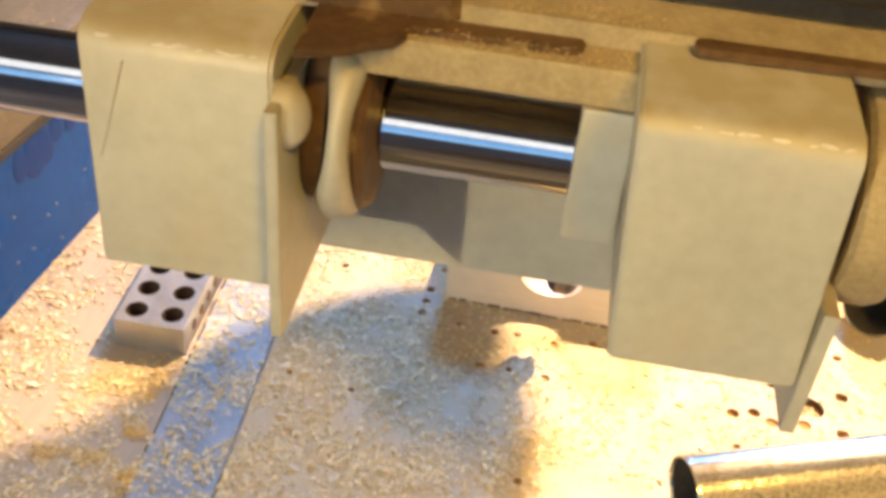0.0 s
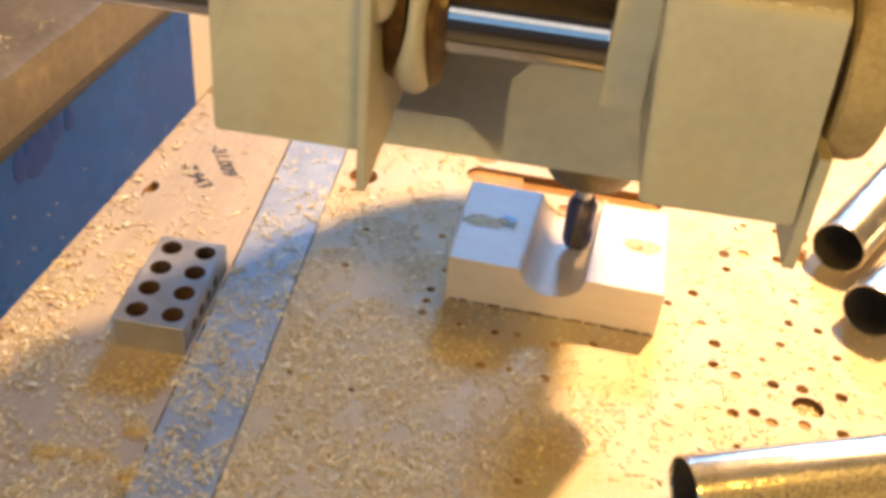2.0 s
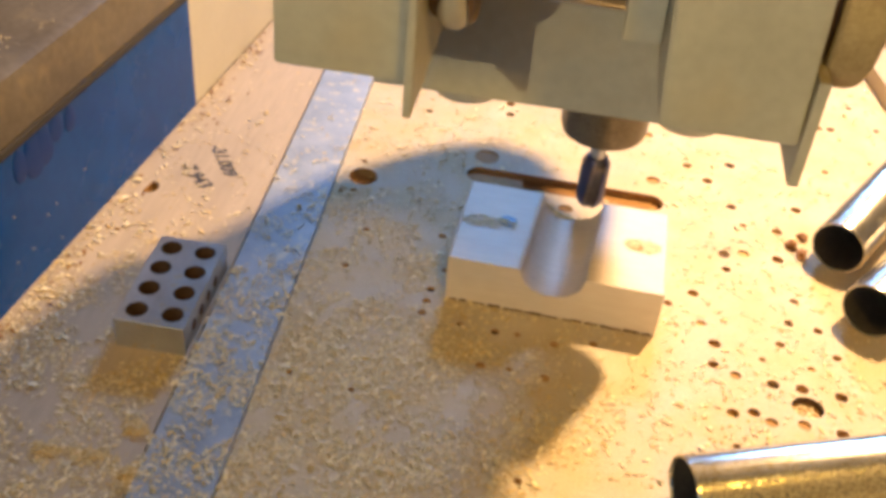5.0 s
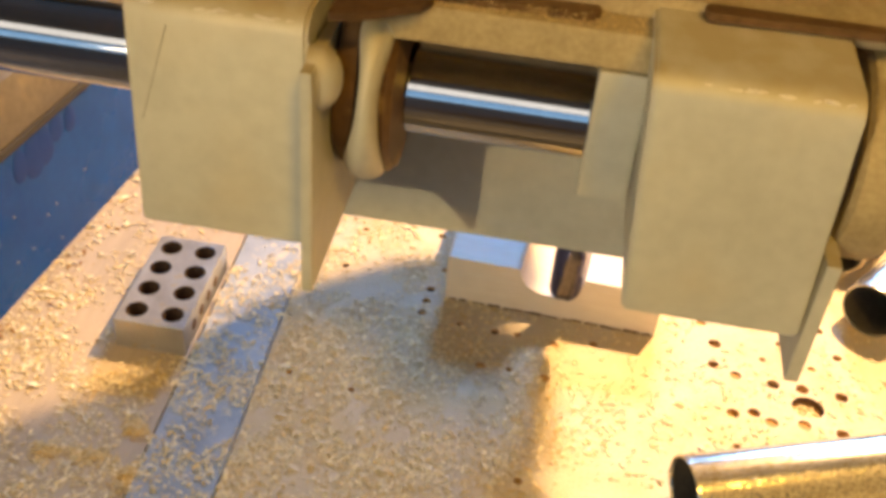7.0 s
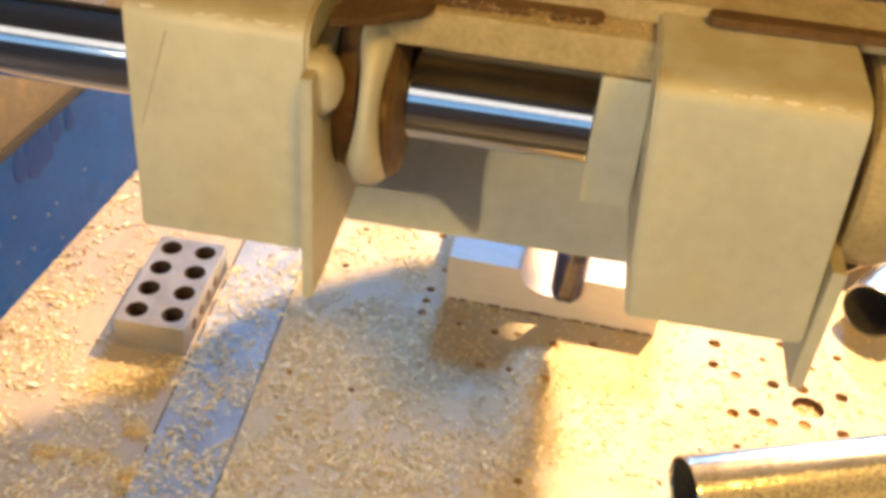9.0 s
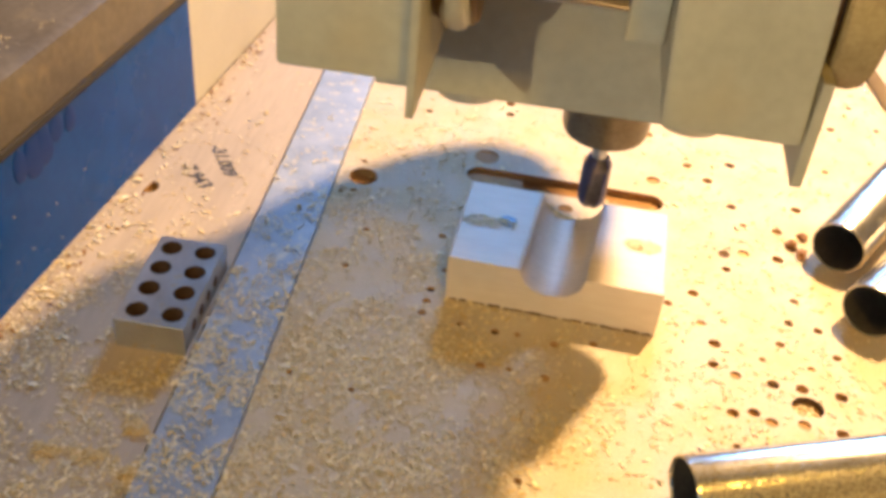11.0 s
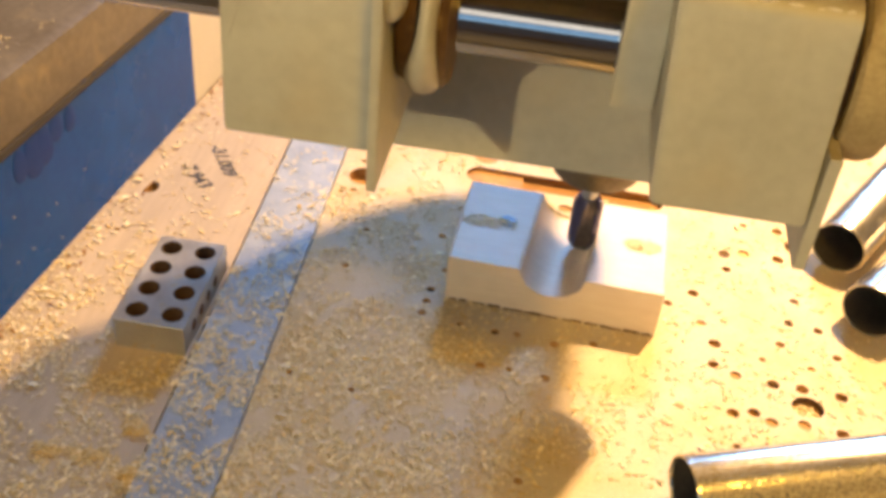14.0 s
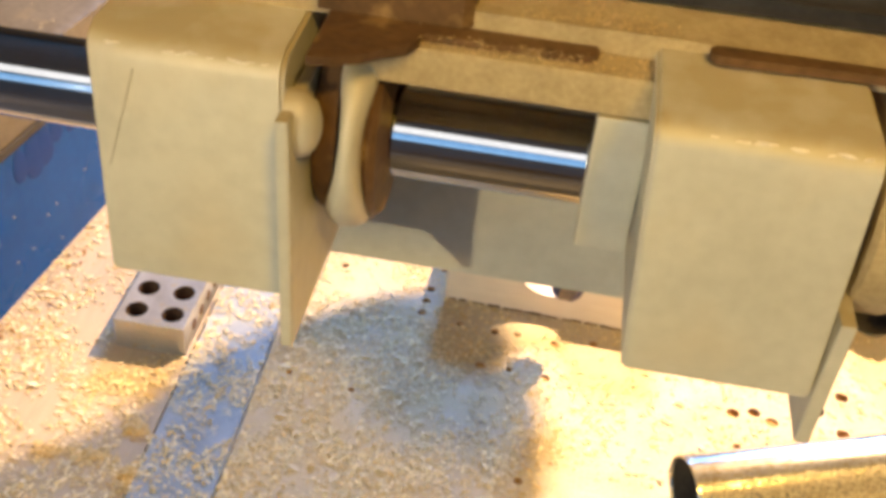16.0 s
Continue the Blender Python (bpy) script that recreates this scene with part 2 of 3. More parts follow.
HOLES_BY_TUBES = [(0.135, 0.672, 4.6), (0.140, 0.637, 3.6), (0.115, 0.655, 3.6), (0.150, 0.616, 4.9), (0.148, 0.593, 4.3), (0.164, 0.585, 4.3),
                  (0.191, 0.582, 4.8), (0.212, 0.582, 4.8), (0.200, 0.627, 3.6), (0.209, 0.654, 3.7), (0.216, 0.682, 3.8), (0.160, 0.546, 4.6),
                  (0.175, 0.550, 4.6), (0.187, 0.543, 4.6), (0.210, 0.546, 4.7), (0.240, 0.580, 4.8), (0.236, 0.543, 4.7), (0.242, 0.622, 3.7),
                  (0.161, 0.515, 2.8), (0.185, 0.607, 2.7), (0.221, 0.605, 3.1), (0.231, 0.650, 3.7)]
HOLES_RIGHT_REAR = [(0.162, 0.730, 4.9), (0.179, 0.735, 4.9), (0.163, 0.710, 3.9), (0.207, 0.734, 5.0), (0.210, 0.774, 4.6), (0.230, 0.812, 4.8),
                    (0.172, 0.802, 4.2), (0.181, 0.776, 3.1), (0.152, 0.838, 4.8), (0.134, 0.859, 4.4), (0.174, 0.870, 5.0), (0.198, 0.930, 4.7),
                    (0.227, 0.929, 4.1), (0.231, 0.969, 4.8), (0.215, 0.962, 4.2), (0.279, 0.965, 4.2), (0.268, 0.964, 3.6), (0.311, 1.065, 3.3),
                    (0.304, 1.014, 3.2), (0.326, 0.975, 3.1), (0.231, 0.772, 5.2), (0.221, 0.752, 5.6), (0.256, 0.948, 4.8), (0.264, 0.883, 3.4),
                    (0.230, 0.858, 2.8)]
HOLES_REAR = [(0.092, 0.923, 4.6), (0.097, 0.902, 4.5), (-0.040, 0.923, 4.6), (-0.011, 0.931, 4.0), (-0.038, 0.903, 4.5), (-0.166, 0.930, 4.1),
              (-0.142, 0.929, 4.0), (-0.116, 0.887, 3.3), (-0.158, 0.785, 2.6), (-0.158, 0.739, 3.0), (-0.168, 0.735, 2.0), (-0.135, 0.687, 2.8),
              (-0.141, 0.637, 2.7), (-0.063, 0.651, 3.2), (-0.072, 0.694, 3.3), (0.102, 0.825, 6.4), (0.026, 0.760, 6.4)]
HOLES_FRONT = [(-0.070, 0.625, 3.5), (-0.071, 0.611, 3.5), (-0.072, 0.597, 3.4), (-0.042, 0.591, 3.0), (-0.015, 0.589, 3.4), (0.002, 0.590, 2.6),
               (0.030, 0.586, 3.4), (0.059, 0.593, 3.4), (-0.021, 0.551, 3.7), (0.000, 0.552, 2.5), (0.026, 0.549, 3.7), (-0.152, 0.513, 2.4),
               (-0.106, 0.506, 2.4), (0.017, 0.452, 3.0)]
PIN_HOLES = HOLES_BY_TUBES + HOLES_RIGHT_REAR + HOLES_REAR + HOLES_FRONT


def machine_bed():
    rng = random.Random(3)
    holes = []
    for x, y, r in PIN_HOLES:
        r *= 0.001
        holes.append((ring_points(x, y, r, 14, r * rng.uniform(0.85, 1.0), rng.random()), rng.choice((0.002, 0.004, 0.008)), 2, rng.choice((1, 2, 2, 3))))
    holes.append((ring_points(-0.1542, 0.7617, 0.0128, 28), 0.010, 2, 2))
    holes.append((ring_points(-0.051, 0.8221, 0.0112, 28), 0.0012, 2, 2))
    holes.append((ring_points(0.2142, 0.5639, 0.0116, 26, 0.0105), 0.006, 1, 2))
    # the long routed slot behind the workpiece
    a, b, r = Vector((-0.0535, 0.7920)), Vector((0.0995, 0.7890)), 0.0120
    ang = math.atan2(b.y - a.y, b.x - a.x)
    pts = [(b.x + r * math.cos(ang - math.pi / 2 + math.pi * i / 12), b.y + r * math.sin(ang - math.pi / 2 + math.pi * i / 12)) for i in range(13)]
    pts += [(a.x + r * math.cos(ang + math.pi / 2 + math.pi * i / 12), a.y + r * math.sin(ang + math.pi / 2 + math.pi * i / 12)) for i in range(13)]
    holes.append((pts, 0.007, 4, 4))
    outline = [(bar_x(0.24) + 0.0006, 0.24), (0.75, 0.24), (0.75, 1.7), (bar_x(1.7) + 0.0006, 1.7)]
    bed = structure("machine_bed", drilled_board(outline, holes, 0.04), [M_BED, M_DARK, M_BORE, M_HEAP, M_SLOT],
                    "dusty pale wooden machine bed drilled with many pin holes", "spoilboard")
    # the slot's lighter end, built shallower
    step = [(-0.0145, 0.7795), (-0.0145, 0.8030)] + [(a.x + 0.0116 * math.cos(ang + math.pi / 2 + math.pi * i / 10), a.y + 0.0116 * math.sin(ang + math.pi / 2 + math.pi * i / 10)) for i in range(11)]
    part("slot_step", prism(step, -0.0069, -0.0035), M_BORE, bed, "lighter, shallower end of the routed slot")
    out = [(side_x(0.24), 0.24), (bar_x(0.24) - 0.0540, 0.24), (bar_x(1.7) - 0.0540, 1.7), (side_x(1.7), 1.7)]
    half = [(-0.3268 + 0.0085 * math.cos(a), 0.6985 + 0.0085 * math.sin(a)) for a in [radians(-112 + 200 * i / 14) for i in range(15)]]
    board = structure("side_board", drilled_board(out, [(half, 0.012, 1, 1)], 0.04), [M_BOARD, M_BORE],
                      "pale pinkish hardwood board along the blue machine side", "board")
    base = box(-0.34, 0.70, 0.26, 1.65, -0.90, -0.041, 0.004)
    structure("machine_base", base, M_CREAM, "closed painted base cabinet under the machine bed", "machine base")


machine_bed()
# aluminium flat bar, let in beside the spoilboard
fb = prism([(bar_x(0.24) - 0.0507, 0.24), (bar_x(0.24), 0.24), (bar_x(1.098), 1.098), (bar_x(1.098) - 0.0507, 1.098)], -0.03, 0.0045)
bmesh.ops.bevel(fb, geom=[e for e in fb.edges if all(v.co.z > 0 for v in e.verts)], offset=0.0007, segments=2, affect="EDGES")
tagged(part("flat_bar", fb, M_ALU), "dusty aluminium flat bar let into the wooden bed", "metal bar")

# ---- blue machine side with its rail ----
SIDE = Matrix.Translation((side_x(0.6), 0.6, 0)) @ Matrix.Rotation(math.atan2(1, SKEW) - math.pi / 2, 4, "Z")   # local y runs along the side
side = empty("machine_side", SIDE)
tagged(side, "glossy blue machine side with cream panel and worn rail", "machine frame")
SEAM = 0.237
part("blue_panel", box(-0.022, 0.0, -0.36, SEAM, -0.04, 0.130, 0.001), M_BLUE, side, "glossy blue enamelled panel with darker drips")
part("cream_panel", box(-0.022, -0.001, SEAM + 0.001, 0.47, -0.04, 0.118, 0.001), M_CREAM, side, "cream painted panel")
part("dark_end", box(-0.03, -0.006, 0.471, 1.1, -0.04, 0.118, 0.001), M_BROWN, side, "dark brown gap behind the panel")
seal = part("seal_strip", box(-0.02, 0.002, -0.36, 1.1, 0.1165, 0.1228, 0.0012), M_BLACK, side, "thin black seal")
rail = part("rail", box(-0.16, 0.003, -0.36, 1.1, 0.1205, 0.172, 0.012), M_BEAM, side, "worn grey-brown rail dusted with chips", smooth=True)

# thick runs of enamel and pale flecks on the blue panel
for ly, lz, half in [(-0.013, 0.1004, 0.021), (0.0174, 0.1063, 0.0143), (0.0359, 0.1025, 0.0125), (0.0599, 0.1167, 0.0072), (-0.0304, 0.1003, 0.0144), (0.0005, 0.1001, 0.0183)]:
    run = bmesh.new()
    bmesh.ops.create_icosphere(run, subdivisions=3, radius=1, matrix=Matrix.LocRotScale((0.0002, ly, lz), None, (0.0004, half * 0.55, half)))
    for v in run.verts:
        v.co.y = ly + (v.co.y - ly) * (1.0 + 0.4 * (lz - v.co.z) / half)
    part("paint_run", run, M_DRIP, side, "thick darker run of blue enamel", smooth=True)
for ly, lz in [(-0.0102, 0.0426), (0.0022, 0.0446), (-0.0538, 0.0296), (-0.0337, 0.0276), (-0.0475, 0.0663), (0.0013, 0.0126), (0.0445, 0.0487)]:
    fleck = bmesh.new()
    bmesh.ops.create_icosphere(fleck, subdivisions=1, radius=1, matrix=Matrix.LocRotScale((0.0002, ly, lz), None, (0.0005, 0.0009, 0.0012)))
    part("paint_fleck", fleck, M_FLECK, side, "tiny pale fleck")

for ob in (seal, rail):
    ob.matrix_basis = pose(0, 0, -0.0022, -1.0, 0, 0)

# ---- things on the bed ----


def hole_block():
    W, Ln, H = 0.0508, 0.0971, 0.0254
    thing = empty("setup_block", pose(-0.2776, 0.5107, 0, 0, 0, 0.68))
    tagged(thing, "ground steel setup block with two rows of round holes", "setup block")
    bm = bmesh.new()
    edges = []

    def loop(pts):
        vs = [bm.verts.new((x, y, H)) for x, y in pts]
        edges.extend(bm.edges.new((vs[i], vs[(i + 1) % len(vs)])) for i in range(len(vs)))
        return vs
    c = 0.0004
    outer = loop([(c, c), (W - c, c), (W - c, Ln - c), (c, Ln - c)])
    holes = []
    for j in range(4):
        for i in range(2):
            holes.append(loop(ring_points(0.0125 + 0.0262 * i, 0.0130 + 0.0237 * j, 0.0079, 26)))
    bmesh.ops.triangle_fill(bm, use_beauty=True, edges=edges)
    for vs in holes:
        mid = [bm.verts.new((v.co.x, v.co.y, H - 0.018)) for v in vs]
        for i in range(26):
            bm.faces.new((vs[i], vs[(i + 1) % 26], mid[(i + 1) % 26], mid[i])).material_index = 1
        bm.faces.new(mid).material_index = 2
    rim = [bm.verts.new(p) for p in ((0, 0, H - c), (W, 0, H - c), (W, Ln, H - c), (0, Ln, H - c))]
    low = [bm.verts.new((v.co.x, v.co.y, 0)) for v in rim]
    for i in range(4):
        j = (i + 1) % 4
        bm.faces.new((outer[i], outer[j], rim[j], rim[i]))
        bm.faces.new((rim[i], rim[j], low[j], low[i]))
    bm.faces.new(low)
    part("body", bm, [M_STEEL, M_BLOCK_BORE, M_DARK], thing)
    # flat dark discs painted as cross holes in the long side
    for y in (0.020, 0.036, 0.052, 0.068):
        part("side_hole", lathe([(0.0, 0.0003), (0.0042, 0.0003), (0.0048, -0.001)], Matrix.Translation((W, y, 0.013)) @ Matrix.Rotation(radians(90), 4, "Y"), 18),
             M_DARK, thing, "flat dark disc standing for a threaded cross hole")
    return thing


hole_block()


def workpiece():
    W, Ln, H = 0.1622, 0.1024, 0.041
    thing = empty("workpiece", pose(-0.058, 0.6186, 0, 0, 0, -1.93))
    tagged(thing, "pale maple block with a half-round cove cut through its top", "workpiece")
    bm = bmesh.new()
    rows = []
    n = 25
    for k in range(13):
        y = Ln * k / 12
        cx = 0.0790 + 0.0062 * k / 12
        hw, dep = 0.0240, 0.0208
        prof = [(0, 0), (0, H - 0.001), (0.001, H), (cx - hw - 0.004, H), (cx - hw - 0.0012, H - 0.0006)]
        for i in range(n):
            a = math.pi * (i + 0.5) / n
            prof.append((cx - hw * math.cos(a), H - dep * math.sin(a) ** 0.9))
        prof += [(cx + hw + 0.0004, H), (W - 0.001, H), (W, H - 0.001), (W, 0)]
        rows.append([bm.verts.new((x, y, z)) for x, z in prof])
    m = len(rows[0])
    for a, b in zip(rows, rows[1:]):
        for i in range(m):
            bm.faces.new((a[i], a[(i + 1) % m], b[(i + 1) % m], b[i]))
    for row in (rows[0], rows[-1]):
        feet = [row[0]] + [bm.verts.new((v.co.x, v.co.y, 0)) for v in row[2:-2]] + [row[-1]]
        tops = [row[1]] + row[2:-2] + [row[-2]]
        for i in range(len(tops) - 1):
            bm.faces.new((feet[i], feet[i + 1], tops[i + 1], tops[i]))
    bmesh.ops.remove_doubles(bm, verts=bm.verts, dist=1e-6)
    part("block", bm, M_MAPLE, thing, smooth=True)
    # clamp screws in counterbores
    for x, y in ((0.037, 0.056), (0.139, 0.055)):
        screw = part("screw", lathe([(0.0, 0.0009), (0.0070, 0.0009), (0.0080, 0.0)], Matrix.Translation((x, y, H - 0.0006)), 24),
                     M_SCREW if x < 0.1 else M_BORE, thing, "flat blued screw head" if x < 0.1 else "dust-filled screw recess")
        part("socket", lathe([(0.0, 0.0011), (0.0019, 0.0011), (0.0022, 0.0009)], Matrix.Translation((x - 0.001, y + 0.001, H - 0.0006)), 6), M_DARK, screw, "dark socket")
    # dark ragged strip along the lower front edge
    brng = random.Random(31)
    foot_strip = bmesh.new()
    x = 0.001
    while x < W - 0.003:
        ln = brng.uniform(0.002, 0.009)
        box(x, min(W, x + ln), -brng.uniform(0.0004, 0.0012), 0.002, 0.0, brng.uniform(0.0007, 0.0017), bm=foot_strip)
        x += ln + (brng.uniform(0.001, 0.004) if brng.random() < 0.3 else 0.0)
    part("ragged_edge", foot_strip, M_DARK, thing, "dark ragged strip on the lower edge")
    # torn fibres along the rear edge of the cove
    rng = random.Random(8)
    fz = bmesh.new()
    for i in range(16):
        x = 0.0625 + rng.random() * 0.046
        a = 0.001 + rng.random() * 0.0022
        z0 = H - 0.0006 - (0.0 if abs(x - 0.085) > 0.023 else 0.0208 * (1 - ((x - 0.085) / 0.024) ** 2) ** 0.5)
        v = [fz.verts.new(p) for p in ((x - a, Ln, z0), (x + a, Ln, z0), (x, Ln + 0.001, z0 + a * 1.2), (x, Ln - 0.001, z0))]
        fz.faces.new(v[:3])
        fz.faces.new((v[0], v[3], v[2]))
        fz.faces.new((v[1], v[2], v[3]))
    tagged(part("torn_fibre", fz, M_CHIP, thing, "frayed wood fibres on the cut edge"), kind="stuff")
    return thing


workpiece()


def conduit(x, y, angle, length, dust, r=0.0226):
    """A cut conduit lying on the bed with its mouth at x, y."""
    thing = empty("steel_conduit", pose(x, y, r) @ Matrix.Rotation(radians(angle), 4, "Z") @ Matrix.Rotation(radians(90), 4, "Y"))
    part("tube", lathe([(r - 0.0017, 0.002), (r - 0.0012, 0.0002), (r - 0.0004, 0.0), (r, 0.0008), (r, length), (r - 0.0017, length)], None, 64), M_TUBE, thing, smooth=True)
    part("bore", lathe([(r - 0.0017, 0.0025), (r - 0.0018, length * 0.6), (0.0, length * 0.6)], None, 48), M_TUBE_IN, thing, "inside of the tube, painted dark for its shade", smooth=True)
    # sawdust speckle on the flank facing the open bed; also paints its reflection there
    rng = random.Random(int(angle))
    verts, faces = [], []
    while len(faces) < dust:
        z = rng.uniform(0.003, 0.17)
        f = radians(rng.uniform(-165, -25))
        if f < radians(-148 + 9 * noise.noise((z * 60, angle, 0)) + 6 * noise.noise((z * 400, angle, 3))):
            continue
        s, a, k = rng.uniform(0.0005, 0.0014), rng.uniform(0, 6.28), len(verts)
        for c, w in ((0, 1.0), (2.1, 0.6), (4.0, 0.9)):
            g, u = f + s * w * math.cos(a + c) / r, z + s * w * math.sin(a + c)
            verts.append(((r + 0.0003 + 0.0005 * w) * math.cos(g), (r + 0.0003) * math.sin(g), u))
        faces.append((k, k + 1, k + 2))
    me = bpy.data.meshes.new("tube_speckle")
    me.from_pydata(verts, [], faces)
    me.materials.append(M_TUBE_SPECKLE)
    coat = new("tube_speckle", me)
    coat.parent = thing
    tagged(coat, "fine sawdust speckle, also standing for the tube's reflection", kind="stuff")
    return tagged(thing, "cut galvanised steel conduit lying on the bed", "steel tube", "conduit offcuts")


conduit(0.2500, 0.7320, 59, 0.55, 350)
conduit(0.2640, 0.6560, 54, 0.5, 300)
conduit(0.1185, 0.4480, 20, 0.6, 15000)

plank = prism([(0.325, 1.124), (0.343, 1.023), (0.52, 0.96), (0.60, 1.30), (0.352, 1.40)], 0.0, 0.019)
tagged(part("spare_plank", plank, M_BOARD), "pale pinkish plank offcut lying on the bed", "plank")


def marker_note(text, x, y, angle, size):
    cu = bpy.data.curves.new("note", "FONT")
    cu.body, cu.size, cu.extrude, cu.shear, cu.space_character, cu.offset = text, size, 0.0001, 0.25, 1.0, 0.00045
    tmp = bpy.data.objects.new("tmp", cu)
    scene.collection.objects.link(tmp)
    dg = bpy.context.evaluated_depsgraph_get()
    me = bpy.data.meshes.new_from_object(tmp.evaluated_get(dg))
    bpy.data.objects.remove(tmp)
    me.materials.clear()
    me.materials.append(M_INK)
    ob = new("handwritten_note", me)
    ob.matrix_basis = pose(x, y, 0.0002, 0, 0, angle)
    return tagged(ob, "black handwritten marker coordinate on the wooden board", "handwriting", "marker notes")


marker_note("-31.009", -0.2975, 0.7715, -57.5, 0.0165)
marker_note("-7.943", -0.3150, 0.7370, -45, 0.0170)

# ---- wood chips ----


def chips(name, count, density, rng, size=(0.0016, 0.0045), lift=0.0, area=(-0.36, 0.40, 0.34, 1.15), surface=None, material_=None):
    """Curled slivers scattered by a density function, as one mesh."""
    verts, faces = [], []
    x0, x1, y0, y1 = area
    made = 0
    tries = 0
    while made < count and tries < count * 40:
        tries += 1
        x, y = rng.uniform(x0, x1), rng.uniform(y0, y1)
        if rng.random() > density(x, y):
            continue
        z = surface(x, y) if surface else 0.0
        if z is None:
            continue
        made += 1
        ln = rng.uniform(*size) * (1.7 if rng.random() < 0.10 else 1)
        w = ln * rng.uniform(0.25, 0.6)
        a = rng.uniform(0, 2 * math.pi)
        tilt = rng.uniform(-0.5, 0.5)
        curl = rng.uniform(0.3, 1.1)
        ca, sa = math.cos(a), math.sin(a)
        base = len(verts)
        for k in range(4):
            s = (k / 3 - 0.5)
            u = ln * s
            hgt = 0.0003 + ln * curl * (0.25 - s * s) + max(0, tilt * s) * ln * 0.8
            for side_ in (-1, 1):
                v = w * 0.5 * side_ * (1 - 0.5 * abs(s) * 2 * 0.7)
                verts.append((x + u * ca - v * sa, y + u * sa + v * ca, z + lift + hgt + (0.25 * w * side_ * tilt if tilt > 0 else 0) + 0.0001))
        for k in range(3):
            b = base + 2 * k
            faces.append((b, b + 1, b + 3, b + 2))
    me = bpy.data.meshes.new(name)
    me.from_pydata(verts, [], faces)
    me.materials.append(material_ or M_CHIP)
    me.polygons.foreach_set("use_smooth", [True] * len(me.polygons))
    return new(name, me)


WP = pose(-0.058, 0.6186, 0, 0, 0, -1.93).inverted()
SB = pose(-0.2776, 0.5107, 0, 0, 0, 0.68).inverted()


BIG_HOLES = PIN_HOLES + [(-0.1542, 0.7617, 12.8), (-0.051, 0.8221, 11.2), (0.2142, 0.5639, 11.6), (-0.3268, 0.6985, 9.5)]


def on_bed(x, y):
    """Height of the bed at x, y; None where something stands."""
    if x < side_x(y) + 0.001:
        return None
    q = WP @ Vector((x, y, 0))
    if -0.001 < q.x < 0.164 and -0.001 < q.y < 0.104:
        return None
    q = SB @ Vector((x, y, 0))
    if -0.001 < q.x < 0.053 and -0.001 < q.y < 0.099:
        return None
    if -0.066 < x < 0.112 and 0.781 < y < 0.806:
        return None
    for hx, hy, hr in BIG_HOLES:
        if (x - hx) ** 2 + (y - hy) ** 2 < (hr * 0.001 + 0.001) ** 2:
            return None
    d = bar_x(y) - x
    return 0.0047 if -0.0002 < d < 0.0509 else 0.0


def bed_density(x, y):
    n = 0.5 + 0.9 * noise.noise((x * 28, y * 28, 0.3)) + 0.5 * noise.noise((x * 90, y * 90, 1.7))
    left = 1 / (1 + math.exp((x - 0.005) * 36))
    near = 1 / (1 + math.exp((y - 0.65) * 16))
    bar = 0.55 if 0 < bar_x(y) - x < 0.051 else 1.0
    if x < bar_x(y) - 0.051:
        bar *= 0.2 if y > 0.60 else 0.6
    return bar * max(0.0, min(1.0, n)) * (0.05 + 0.95 * left * near + 0.10 * near)


tagged(chips("wood_chips", 16000, bed_density, random.Random(5), (0.0013, 0.0042), surface=on_bed),
       "scattered curled pale wood chips over bed and bar", "wood chips", kind="stuff")
tagged(chips("golden_chips", 9000, bed_density, random.Random(15), (0.0012, 0.0040), surface=on_bed, material_=M_GOLD),
       "scattered curled golden wood chips over bed and bar", "wood chips", kind="stuff")


def speckle(x, y):
    return 0.25 + 0.75 * max(0.0, min(1.0, 0.5 + noise.noise((x * 20, y * 20, 4.4)))) if x > -0.17 else 0.06


tagged(chips("golden_chips", 2100, speckle, random.Random(25), (0.0010, 0.0036), surface=on_bed, area=(-0.33, 0.40, 0.42, 1.12), material_=M_GOLD),
       "thin scatter of golden slivers over the drilled bed", "wood chips", kind="stuff")


def side_density(x, y):
    d = x - side_x(y)
    n = 0.5 + 1.2 * noise.noise((x * 40, y * 40, 7.1))
    return max(0.0, min(1.0, n)) * math.exp(-(d / 0.02) ** 2)


tagged(chips("wood_chips", 190, side_density, random.Random(6), (0.002, 0.006), surface=on_bed, area=(-0.38, -0.25, 0.34, 1.0)),
       "drift of golden wood chips along the blue machine side", "wood chips", kind="stuff")


# brown slivers that also paint the dark shadow specks among the chips
tagged(chips("dark_chips", 150, side_density, random.Random(7), (0.0015, 0.0050), surface=on_bed, area=(-0.38, -0.25, 0.34, 1.0), material_=M_RUST),
       "sparse brown slivers, partly standing for chip shadows, along the blue side", "wood chips", kind="stuff")


